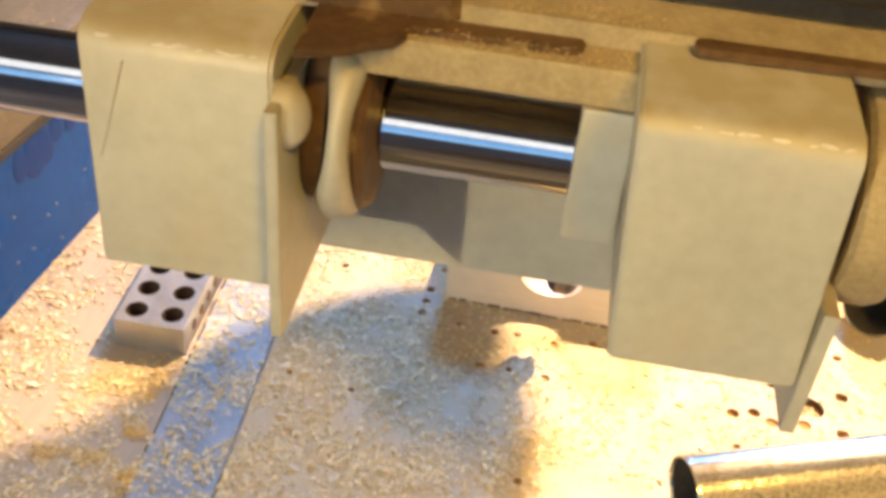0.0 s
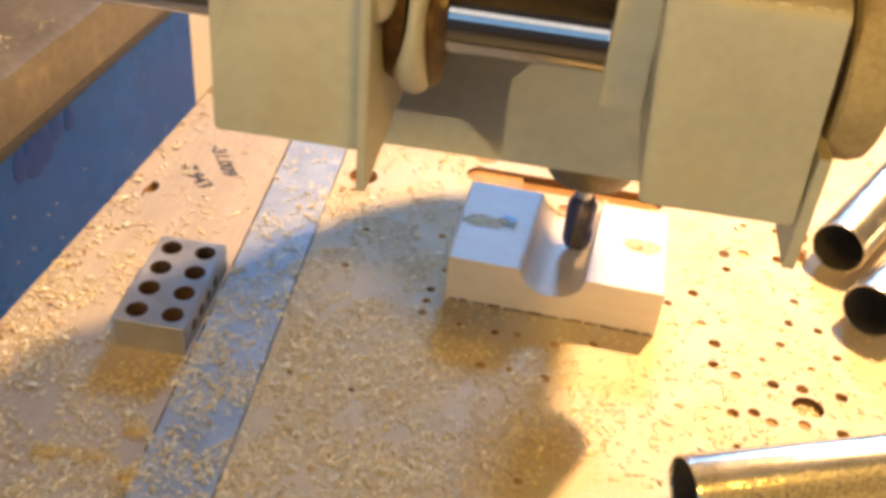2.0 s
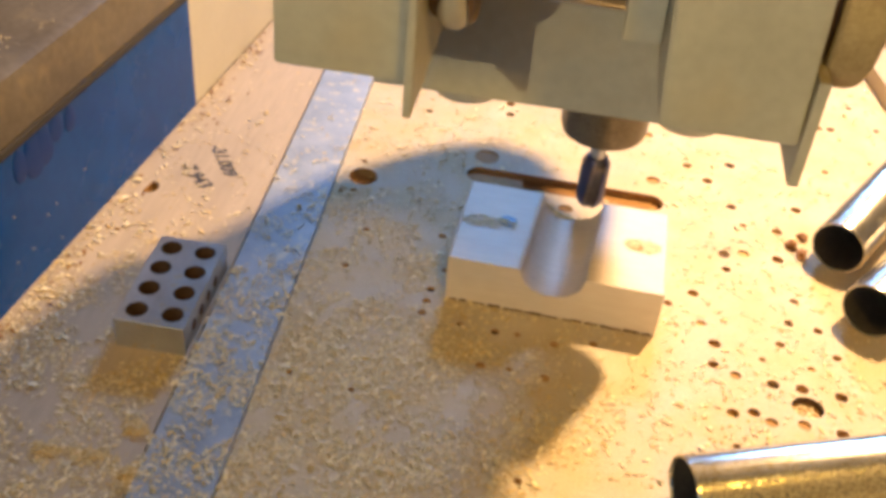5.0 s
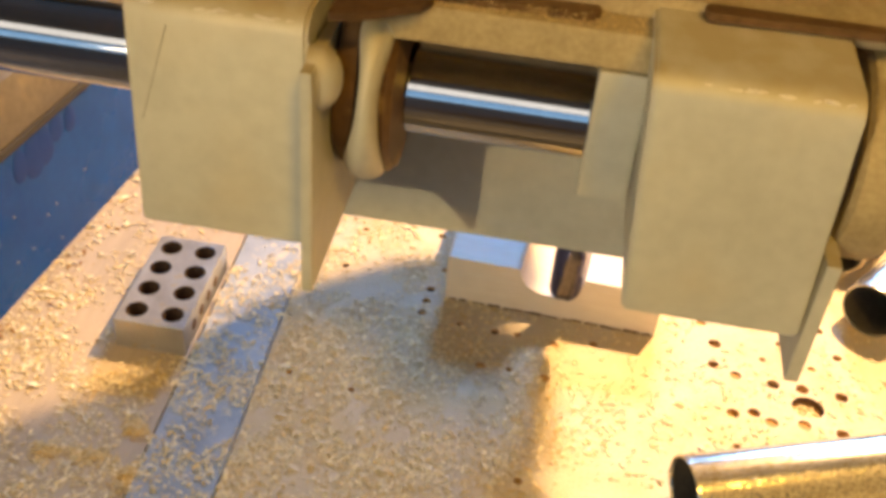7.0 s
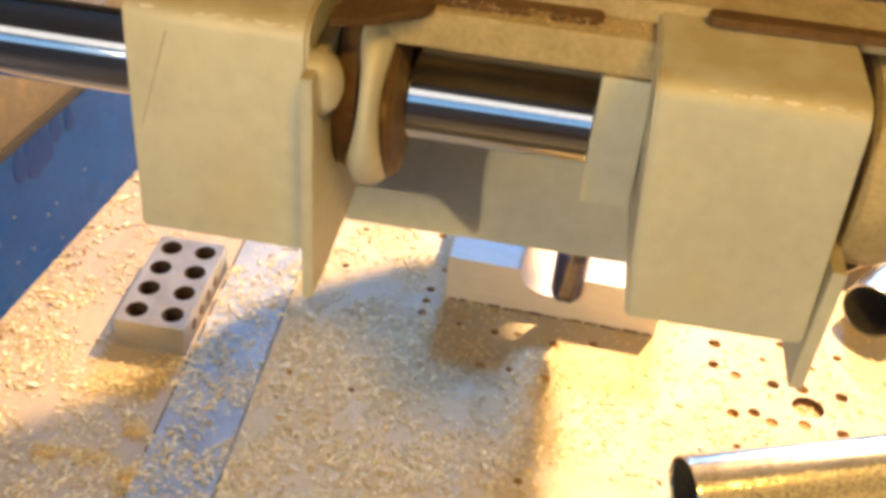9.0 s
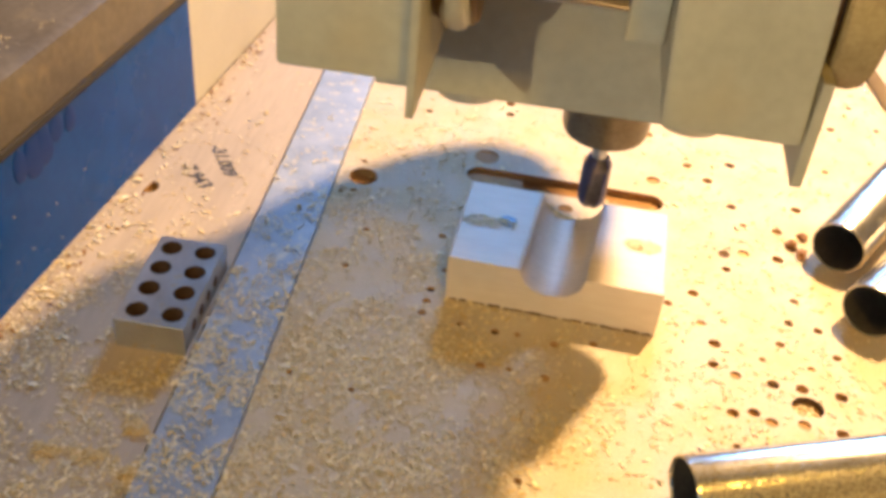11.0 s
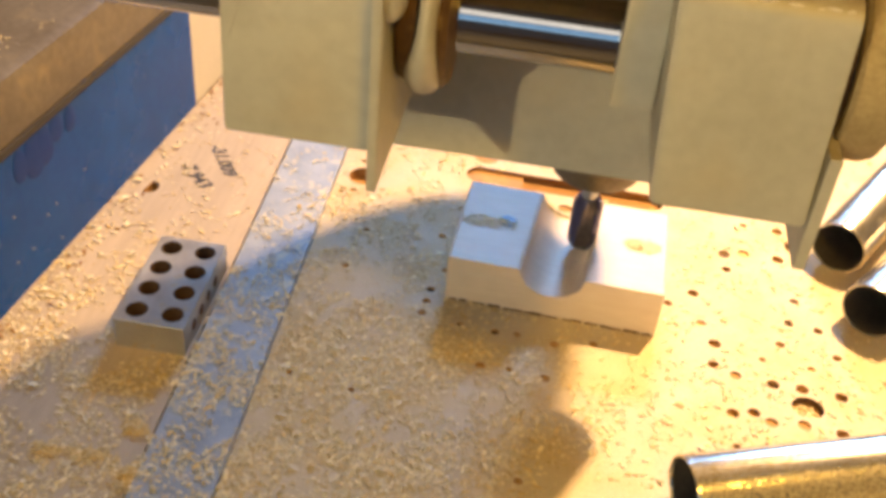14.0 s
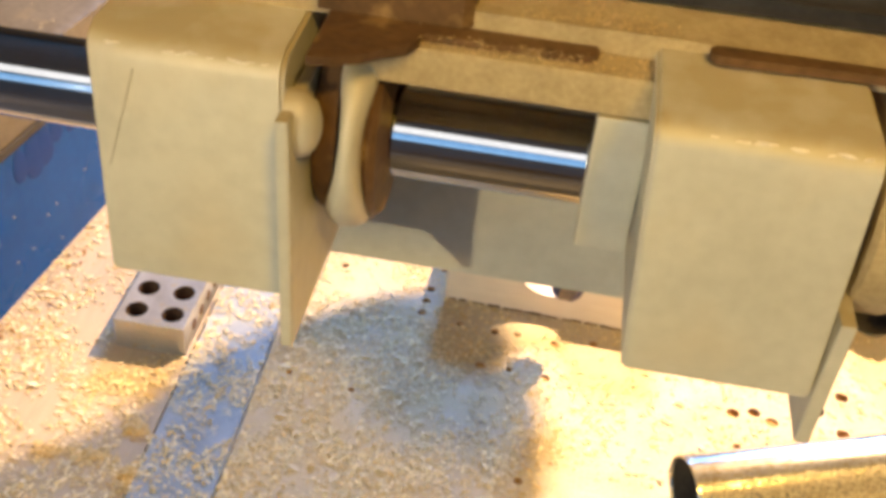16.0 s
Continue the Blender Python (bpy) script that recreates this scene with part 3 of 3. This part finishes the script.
def heap(cx, cy, rx, ry, h, seed, count, z=0.0, turn=0.0):
    """A low heap of dust with chips on it."""
    bm = bmesh.new()
    bmesh.ops.create_icosphere(bm, subdivisions=4, radius=1)
    for v in bm.verts:
        k = 1 + 0.45 * noise.noise((v.co.x * 1.7 + seed, v.co.y * 1.7, v.co.z)) + 0.25 * noise.noise((v.co.x * 6 + seed, v.co.y * 6, v.co.z * 6))
        v.co = Vector((v.co.x * rx * k, v.co.y * ry * k, max(v.co.z, -0.05) * h * k))
    rng = random.Random(seed)
    ob = part("dust_heap", bm, M_HEAP, smooth=True)
    ob.matrix_basis = pose(cx, cy, z, 0, 0, turn)
    tagged(ob, "small low heap of orange-yellow wood dust", "sawdust", "dust heaps", "stuff")

    def thick(px_, py_):
        return math.exp(-((px_ - cx) / (rx * 1.1)) ** 2 - ((py_ - cy) / (ry * 1.2)) ** 2)
    tagged(chips("heap_chips", count, thick, rng, (0.0014, 0.0040), lift=h * 0.45, area=(cx - 2.4 * rx, cx + 2.4 * rx, cy - 2.4 * ry, cy + 2.4 * ry), material_=M_GOLD),
           "golden chips lying over a small dust heap", "wood chips", kind="stuff")


heap(-0.2230, 0.4010, 0.0085, 0.0070, 0.005, 1, 70, 0.0)
heap(-0.2350, 0.4400, 0.0085, 0.0070, 0.003, 2, 70)
heap(-0.2830, 0.4100, 0.0110, 0.0060, 0.003, 3, 70)
heap(-0.2550, 0.4130, 0.0120, 0.0040, 0.002, 4, 70)


def on_work(x, y):
    return 0.0411


def smear(cx, cy, rx, ry):
    def f(x, y):
        d = ((x - cx) / rx) ** 2 + ((y - cy) / ry) ** 2
        return max(0.0, 1 - d * d) * (0.6 + 0.8 * noise.noise((x * 150, y * 150, 3)))
    return f


tagged(chips("work_dust", 420, smear(-0.033, 0.6695, 0.025, 0.008), random.Random(11), (0.001, 0.0026), surface=on_work, area=(-0.06, -0.006, 0.655, 0.685)),
       "fine yellow dust smeared round a screw on the workpiece", "wood dust", kind="stuff")
tagged(chips("work_dust", 420, smear(0.0865, 0.6690, 0.016, 0.009), random.Random(12), (0.001, 0.0026), surface=on_work, area=(0.066, 0.103, 0.655, 0.685)),
       "fine yellow dust smeared round a screw on the workpiece", "wood dust", kind="stuff")



def rail_density(x, y):
    return max(0.0, min(1.0, 0.3 + 1.2 * noise.noise((x * 30, y * 30, 9.4))))


def on_rail(x, y):
    q = (SIDE @ pose(0, 0, -0.0022, -1.0, 0, 0)).inverted() @ Vector((x, y, 0.17))
    return 0.1698 - 0.01745 * (q.y) if -0.15 < q.x < -0.012 else None


tagged(chips("rail_chips", 900, rail_density, random.Random(21), (0.0010, 0.0035), surface=on_rail, area=(-0.55, -0.33, 0.45, 1.0)),
       "thin scatter of wood chips on the side rail", "wood chips", kind="stuff")
tagged(chips("hole_dust", 90, lambda x, y: 1.0 if (x - 0.2142) ** 2 + (y - 0.5620) ** 2 < 0.0085 ** 2 else 0.0, random.Random(22), (0.0012, 0.0032),
             surface=lambda x, y: -0.0058, area=(0.20, 0.23, 0.55, 0.58)), "wood chips lying in a bored hole", "wood chips", kind="stuff")



def crumb(x, y, rx, ry, rz, seed):
    """A lump of dark bark or glued dust."""
    bm = bmesh.new()
    bmesh.ops.create_icosphere(bm, subdivisions=3, radius=1)
    for v in bm.verts:
        k = 1 + 0.5 * noise.noise(v.co * 1.6 + Vector((seed, 0, 0))) + 0.25 * noise.noise(v.co * 4 + Vector((seed, 3, 0)))
        v.co = Vector((v.co.x * rx * k, v.co.y * ry * k, max(v.co.z, -0.6) * rz * k + 0.6 * rz))
    ob = part("wood_crumb", bm, M_RUST, smooth=True)
    ob.matrix_basis = pose(x, y, 0.0, 0, 0, seed * 40)
    tagged(ob, "small reddish-brown wood crumb beside the steel conduit", "wood crumb", "wood crumbs")


for n_, (cx, cy, cr) in enumerate(((0.2200, 0.7560, 0.0042), (0.2275, 0.7440, 0.0048), (0.2310, 0.7690, 0.0040))):
    crumb(cx, cy, cr * 1.3, cr * 0.9, cr * 0.8, n_ + 1)

# ---- the gantry: guide shaft on two posts ----
gantry = empty("gantry")
tagged(gantry, "polished chrome guide shaft spanning the machine on two posts", "gantry")
AX, AZ, AR = 0.3010, 0.3500, 0.0150     # the shaft's y, z and radius
ALONG_X = Matrix.Rotation(radians(90), 4, "Y")
part("guide_shaft", lathe([(0, -0.45), (AR - 0.001, -0.45), (AR, -0.449), (AR, 0.549), (AR - 0.001, 0.55), (0, 0.55)], Matrix.Translation((0, AX, AZ)) @ ALONG_X, 72),
     M_CHROME, gantry, "polished chrome shaft", smooth=True)
part("end_post", box(-0.47, -0.43, AX - 0.03, AX + 0.03, 0.172, 0.39, 0.004), M_CAST, gantry)
part("end_post", box(0.53, 0.57, AX - 0.03, AX + 0.03, 0.0, 0.39, 0.004), M_CAST, gantry)

# ---- the carriage that slides on the shaft ----
carriage = empty("router_carriage")
tagged(carriage, "sawdust-caked aluminium router carriage with two bearing blocks and side plates", "router carriage")


def bearing_block(x0, x1, y0, z0, z1, chamfer, label, lean=(0.0, 0.0)):
    # front to rear profile with a rounded top, then bevelled; the outer edge leans away
    bm = bmesh.new()
    prof = [(y0, z0), (y0, z1 - 0.006), (y0 + 0.002, z1 - 0.002), (y0 + 0.007, z1 + 0.001), (0.3595, z1 + 0.004), (0.3595, z0)]
    xs = [(x0, chamfer), (x0 + 0.014, 0.0), (x1, 0.0)] if chamfer else [(x0, 0.0), (x1, 0.0)]
    rows = []
    for x, back in xs:
        row = []
        for y, z in prof:
            k = max(0.0, (z - z0) / (z1 - z0))
            slant = lean[0] + (lean[1] - lean[0]) * (x - x0) / (x1 - x0)
            row.append(bm.verts.new((x + slant * (1 - k), y + (back * k if y < y0 + 0.02 else 0), z)))
        rows.append(row)
    n = len(prof)
    for a, b in zip(rows, rows[1:]):
        for i in range(n):
            bm.faces.new((a[i], a[(i + 1) % n], b[(i + 1) % n], b[i]))
    bm.faces.new(rows[0])
    bm.faces.new(rows[-1])
    bmesh.ops.recalc_face_normals(bm, faces=bm.faces)
    bmesh.ops.bevel(bm, geom=[e for e in bm.edges if e.calc_face_angle(0) > 0.9], offset=0.0012, segments=2, affect="EDGES")
    part("bearing_block", bm, M_CAST, carriage, label, smooth=True)


bearing_block(-0.141, -0.0805, 0.260, 0.305, 0.392, 0.004, "dusty aluminium bearing block with a chamfered edge")
bearing_block(0.0236, 0.0845, 0.250, 0.3075, 0.396, 0.0, "dusty aluminium bearing block", (0.0062, 0.0040))


def side_plate(x0, x1, y0, zb, zt):
    bm = box(x0, x1, y0, 0.36, zb, zt, 0.0008)
    part("side_plate", bm, M_CAST, carriage, "thin aluminium side plate reaching below its block")


side_plate(-0.0798, -0.0758, 0.2480, 0.2945, 0.381)
side_plate(0.0895, 0.0945, 0.2512, 0.2870, 0.338)

# bright worn nicks along the front edges of the blocks
nick_rng = random.Random(17)
for x0, x1, ny, nz, count in ((-0.134, -0.084, 0.2620, 0.3902, 11), (0.034, 0.084, 0.2520, 0.3943, 14)):
    for k in range(count):
        nx, nr = nick_rng.uniform(x0, x1), nick_rng.uniform(0.0007, 0.0021)
        nick = bmesh.new()
        bmesh.ops.create_icosphere(nick, subdivisions=2, radius=1, matrix=Matrix.LocRotScale((nx, ny, nz + nick_rng.uniform(-0.0005, 0.0003)), Euler((0.85, 0, nick_rng.uniform(-0.3, 0.3))),
                                                                                          (nr * 1.3, nr * 0.26, 0.0003)))
        for v in nick.verts:
            v.co += Vector((0, 0, 0.0004 * noise.noise(v.co * 900)))
        part("worn_nick", nick, M_NICK, carriage, "bright worn metal nick", smooth=True)

# rear plate with the round guide sleeves behind it
part("rear_plate", box(-0.115, 0.108, 0.360, 0.372, 0.2445, 0.388, 0.001), M_CAST, carriage, "broad aluminium rear plate")
# upper bridge and hanging tab in front of the shaft
br = box(-0.066, 0.026, 0.2795, 0.300, 0.3800, 0.3930, 0.0012)
part("bridge", br, M_DUSTY, carriage, "narrow bridge thick with sawdust")
part("hanging_tab", box(0.0095, 0.0262, 0.2790, 0.2870, 0.3305, 0.3795, 0.0012), M_CAST, carriage, "hanging aluminium tab")


def flange(x, sign, r, label):
    m = Matrix.Translation((x, AX - 0.004, AZ + 0.005)) @ ALONG_X
    # a rim that is broad below, waisted in front and rounded at the top
    rim = [(r - 0.006 + 0.006 * math.cos(a), math.sin(a)) for a in [radians(-90 + 15 * k) for k in range(13)]]
    fl = lathe([(0.0165, -0.9)] + rim + [(0.0165, 0.9)], None, 72)
    for v in fl.verts:
        a = math.degrees(math.atan2(-v.co.y, v.co.x))      # 90 towards the front, 0 below, 180 above
        low, top = math.exp(-((a - 42) / 38) ** 2), math.exp(-((a - 150) / 26) ** 2)
        v.co.z = v.co.z * (0.0030 + 0.0040 * low + 0.0026 * top) - 0.0022 * low
    bmesh.ops.transform(fl, matrix=m, verts=fl.verts)
    part("flange", fl, M_CAST, carriage, label, smooth=True)
    part("oil_seal", lathe([(0.0158, -0.0045), (0.0310, -0.0045), (0.0325, -0.002), (0.0325, 0.003), (0.0158, 0.003)], Matrix.Translation((x - 0.0080 * sign, AX, AZ + 0.004)) @ ALONG_X, 48),
         M_BROWN, carriage, "oily brown seal behind the flange", smooth=True)
    part("flange_hub", lathe([(0.0158, -0.006), (r - 0.0050, -0.006), (r - 0.0035, 0.0), (r - 0.0055, 0.0022), (0.0158, 0.0040)], Matrix.Translation((x + 0.005 * sign, AX, AZ + 0.003)) @ ALONG_X, 48),
         M_BROWN, carriage, "oily brown bearing hub", smooth=True)
    dome = [(0.0094 * math.cos(a), 0.0045 + 0.0085 * math.sin(a)) for a in [radians(10 * k) for k in range(10)]]
    part("clamp_knob", lathe([(0.0, 0.0), (0.0094, 0.0)] + dome[:-1] + [(0.0, 0.013)], Matrix.Translation((x - 0.0170 * sign, 0.260, 0.3735)) @ Matrix.Rotation(radians(90 * sign), 4, "Y") @ Matrix.Diagonal((1.15, 0.85, 0.8, 1)), 36),
         M_CAST, carriage, "rounded clamp knob", smooth=True)


flange(-0.0625, 1, 0.0360, "rounded aluminium bearing flange")

OUT = Matrix.Translation((-0.006, AX - 0.004, AZ + 0.004)) @ ALONG_X
part("outer_bearing", lathe([(0.0165, 0.0990), (0.0335, 0.0990), (0.0355, 0.1005), (0.0362, 0.1040), (0.0362, 0.1130), (0.0350, 0.1165), (0.0320, 0.1185), (0.0165, 0.1185)], OUT, 56),
     M_DUSTY, carriage, "rounded outer bearing housing", smooth=True)
part("bearing_seal", lathe([(0.0160, 0.0946), (0.0285, 0.0946), (0.0290, 0.0989), (0.0160, 0.0989)], OUT, 48), M_BROWN, carriage, "brown bearing seal", smooth=True)

# upper deck: dust-caked plates, motor bracket, strips
deck = prism([(-0.115, 0.292), (0.165, 0.292), (0.165, 0.480), (-0.095, 0.480), (-0.095, 0.377), (-0.115, 0.360)], 0.3935, 0.4010)
part("upper_deck", deck, M_DUSTY, carriage, "upper deck caked with yellow sawdust")
# added out of view: its outline shapes the lamp shadow on the bed
shadow_deck = prism([(-0.106, 0.450), (0.139, 0.450), (0.139, 0.595), (0.149, 0.621), (0.161, 0.655), (0.167, 0.737), (0.167, 0.762), (0.16, 0.792), (0.15, 0.806), (0.134, 0.813), (0.143, 0.836), (0.148, 0.823), (0.131, 0.852), (0.101, 0.86), (0.073, 0.85), (0.041, 0.826), (0.012, 0.795), (-0.03, 0.731), (-0.075, 0.692), (-0.097, 0.634), (-0.107, 0.586)], 0.4012, 0.4200)
part("shadow_deck", shadow_deck, M_DUSTY, carriage, "unseen deck added to cast the lamp shadow's outline")
# black housing, extended upwards out of view to shade the block tops
part("motor_housing", box(0.0100, 0.1650, 0.3120, 0.3600, 0.4015, 0.6000, 0.004), M_BLACK, carriage, "black motor housing with unseen height added for shade")
# unseen panel added to keep window daylight off the deck and blocks
part("daylight_blocker", box(-0.1400, 0.0095, 0.3450, 0.3600, 0.4015, 0.6000, 0.003), M_BROWN, carriage, "unseen brown panel added to block the daylight")
pad = prism([(-0.0740, 0.2600), (-0.0670, 0.2612), (-0.0590, 0.2655), (-0.0540, 0.2700), (-0.0480, 0.2735), (-0.0450, 0.2800), (-0.0470, 0.2910), (-0.0740, 0.2910)], 0.3932, 0.3960)
part("greasy_pad", pad, M_BROWN, carriage, "dark oily metal pad")
part("bracket_foot", prism([(-0.078, 0.2893), (-0.050, 0.2893), (-0.034, 0.2893), (-0.031, 0.2915), (-0.078, 0.2915)], 0.3962, 0.4085), M_BROWN, carriage, "dark oily bracket foot")
part("motor_bracket", box(-0.080, -0.030, 0.2915, 0.330, 0.4015, 0.4700, 0.003), M_BROWN, carriage, "dark oily motor bracket")
bk = prism([(-0.0465, 0.2825), (-0.0380, 0.2838), (-0.0270, 0.2828), (-0.0160, 0.2842), (-0.0050, 0.2833), (0.0050, 0.2845), (0.0072, 0.2880), (0.0060, 0.2910), (-0.0465, 0.2910)], 0.3934, 0.3958)
part("deck_edge", bk, M_BROWN, carriage, "dark brown deck edge")
strip = prism([(0.0380 + 0.0035 * (1 - math.sin(a)), 0.2872 + 0.0036 * math.cos(a)) for a in [radians(180 - 30 * k) for k in range(7)]] +
              [(0.080, 0.2910), (0.120, 0.2900), (0.120, 0.2862), (0.075, 0.2850)], 0.3990, 0.4018)
part("rust_strip", strip, M_BROWN, carriage, "rust-brown strip")
line = bmesh.new()
ends = [[line.verts.new((x + dx, y + dy, z)) for dx, dy in ((-0.0002, -0.0003), (0.0002, -0.0003), (0.0002, 0.002), (-0.0002, 0.002))]
        for x, y, z in ((-0.1252, 0.2597, 0.3840), (-0.1366, 0.2607, 0.3480))]
for k in range(4):
    line.faces.new((ends[0][k], ends[0][(k + 1) % 4], ends[1][(k + 1) % 4], ends[1][k]))
line.faces.new(ends[0])
line.faces.new(ends[1])
part("scribed_line", line, M_SEAM, carriage, "thin scribed line on the block's face")
part("drag_cable", lathe([(0, -0.02), (0.009, -0.02), (0.009, 0.16), (0, 0.16)], Matrix.Translation((0.030, 0.3120, 0.4180)) @ ALONG_X, 24), M_BLACK, carriage, "black cable", smooth=True)
# loose sawdust lying on the bridge and the deck
def ragged(x, y):
    return max(0.0, min(1.0, 0.55 + 1.3 * noise.noise((x * 70, y * 70, 2.2))))


for n_, area_, z_ in ((900, (-0.064, 0.024, 0.2796, 0.2915), 0.3931), (500, (-0.018, 0.030, 0.2925, 0.312), 0.4011),
                      (60, (-0.046, 0.008, 0.2800, 0.2850), 0.3955)):
    dust = chips("loose_sawdust", n_, ragged, random.Random(n_), (0.0005, 0.0014), surface=lambda x, y, z_=z_: z_, area=area_, material_=M_GOLD)
    dust.parent = carriage
    tagged(dust, "loose yellow sawdust crumbs", kind="stuff")
# spindle mount behind the plate: hidden shapes added to cast the lamp's shadow
part("mount_box", box(-0.020, 0.110, 0.373, 0.450, 0.263, 0.393, 0.003), M_CAST, carriage, "hidden block added as spindle mount and shadow caster")
# hidden plate, outlined to give the lamp shadow its edge
base = prism([(-0.148, 0.374), (0.080, 0.374), (0.084, 0.560), (0.074, 0.630), (0.050, 0.655), (0.012, 0.655), (-0.051, 0.598), (-0.108, 0.551),
              (-0.156, 0.490), (-0.160, 0.430)], 0.2500, 0.2620)
part("shadow_plate", base, M_CAST, carriage, "hidden plate added round the spindle to cast the lamp shadow")
part("side_motor", lathe([(0, 0.2560), (0.0230, 0.2560), (0.0260, 0.2600), (0.0260, 0.3920), (0, 0.3920)], Matrix.Translation((0.1270, 0.4550, 0)), 40), M_BROWN, carriage, "round brown side motor", smooth=True)
for gx in (-0.0770, 0.0790):
    part("guide_sleeve", lathe([(0, 0.1620), (0.0235, 0.1620), (0.0250, 0.1640), (0.0250, 0.2500), (0, 0.2500)], Matrix.Translation((gx, 0.5140, 0)), 48),
         M_CAST, carriage, "round guide sleeve", smooth=True)

# spindle with its nose and round-nosed cutter: it rises and falls on the carriage
BX, BY = 0.0274, 0.5907
spindle = part("spindle", lathe([(0, 0.150), (0.042, 0.150), (0.0445, 0.153), (0.0445, 0.285), (0.040, 0.290), (0, 0.290)], Matrix.Translation((BX, BY, 0)), 56),
               M_NOSE, carriage, "round dark router spindle", smooth=True)
part("collet_nose", lathe([(0, 0.0945), (0.0270, 0.0945), (0.0325, 0.0975), (0.0345, 0.1030), (0.0345, 0.1500), (0, 0.1500)], Matrix.Translation((BX, BY, 0)), 56),
     M_NOSE, spindle, "dark steel collet nose", smooth=True)


def cutter():
    bm = bmesh.new()
    # two-fluted body with a round nose
    seg, rings = 40, []
    prof = [(0.0, 0.0215)] + [(0.0118 * math.sin(a), 0.0215 + 0.0118 * (1 - math.cos(a))) for a in [radians(90 * k / 8) for k in range(1, 9)]]
    prof += [(0.0118, 0.040), (0.0118, 0.050), (0.0118, 0.060), (0.0116, 0.0660), (0.0085, 0.0715), (0.0062, 0.0722)]
    for r, z in prof:
        tw = (z - 0.03) * 9
        ring = []
        for i in range(seg):
            a = 2 * math.pi * i / seg
            c = math.cos(2 * (a - tw))
            k = 1.0 if c > -0.55 else 1.0 - 0.22 * min(1, (-0.55 - c) / 0.3)
            ring.append(bm.verts.new((r * k * math.cos(a), r * k * math.sin(a), z)))
        rings.append(ring)
    for p, q in zip(rings, rings[1:]):
        for i in range(seg):
            j = (i + 1) % seg
            f = bm.faces.new((p[i], p[j], q[j], q[i]))
            ang = 2 * math.pi * (i + 0.5) / seg
            f.material_index = 1 if math.cos(2 * (ang - (p[0].co.z - 0.03) * 9)) < -0.5 else 0
    bmesh.ops.remove_doubles(bm, verts=bm.verts, dist=1e-6)
    bmesh.ops.transform(bm, matrix=Matrix.Translation((BX, BY, 0)), verts=bm.verts)
    part("cutter", bm, [M_CARBIDE, M_FLUTE], spindle, "dark blue-coated carbide round-nose cutter", smooth=True)
    part("shank", lathe([(0.0, 0.0715), (0.0062, 0.0720), (0.0062, 0.0950), (0, 0.0950)], Matrix.Translation((BX, BY, 0)), 24), M_STEEL, spindle, "bright steel shank", smooth=True)


cutter()


def motions():
    travel = [(0, 0, 0), (0.5, 0.0008, 0.0070), (1, 0.0028, 0.0277), (1.5, 0.0055, 0.0561), (2, 0.0086, 0.0881), (2.5, 0.0112, 0.1167), (3, 0.0143, 0.1472),
              (3.5, 0.0156, 0.1599), (4, 0.0180, 0.1687), (4.5, 0.0171, 0.1600), (5, 0.0159, 0.1473), (5.5, 0.0131, 0.1190), (6, 0.0102, 0.0884),
              (6.5, 0.0071, 0.0570), (7, 0.0038, 0.0247), (7.5, 0.0021, 0.0071), (8, 0.0015, -0.0037), (8.5, 0.0035, 0.0070), (9, 0.0049, 0.0215),
              (9.5, 0.0080, 0.0545), (10, 0.0113, 0.0875), (10.5, 0.0144, 0.1180)]
    travel += [(11, 0.0172, 0.1470), (11.5, 0.0184, 0.1598), (12, 0.0194, 0.1680), (12.5, 0.0194, 0.1597), (13, 0.0184, 0.1474), (13.5, 0.0161, 0.1241),
               (14, 0.0126, 0.0887), (14.5, 0.0098, 0.0596), (15, 0.0069, 0.0275), (15.5, 0.0049, 0.0071), (16, 0.0044, -0.0034)]
    walk(carriage, [(t, pose(dx, dy, 0)) for t, dx, dy in travel])
    walk(gantry, [(t, pose(0.0976 * dy, dy, 0)) for t, dx, dy in travel])
    lifts = [(0, 0.026), (0.3, 0.025), (0.5, 0.0165), (0.7, 0.0010), (0.8, 0.0), (3.4, 0.0), (3.5, 0.0010), (3.7, 0.0125), (3.9, 0.0225), (4.1, 0.0265), (4.5, 0.0250),
             (4.7, 0.0190), (5.0, 0.0010), (5.1, 0.0), (7.4, 0.0), (7.55, 0.0010), (7.8, 0.0190), (8.0, 0.0245), (8.2, 0.0280), (8.5, 0.0220), (8.7, 0.0090), (8.9, 0.0015),
             (9.0, 0.0010), (11.4, 0.0010), (11.5, 0.0020), (11.8, 0.0160), (12.0, 0.0235), (12.5, 0.0225), (12.8, 0.0150), (13.0, 0.0020), (13.1, 0.0010), (15.4, 0.0010),
             (15.5, 0.0030), (15.7, 0.0145), (15.85, 0.0220), (16.0, 0.0235)]
    walk(spindle, [(t, pose(0, 0, z)) for t, z in lifts])


motions()
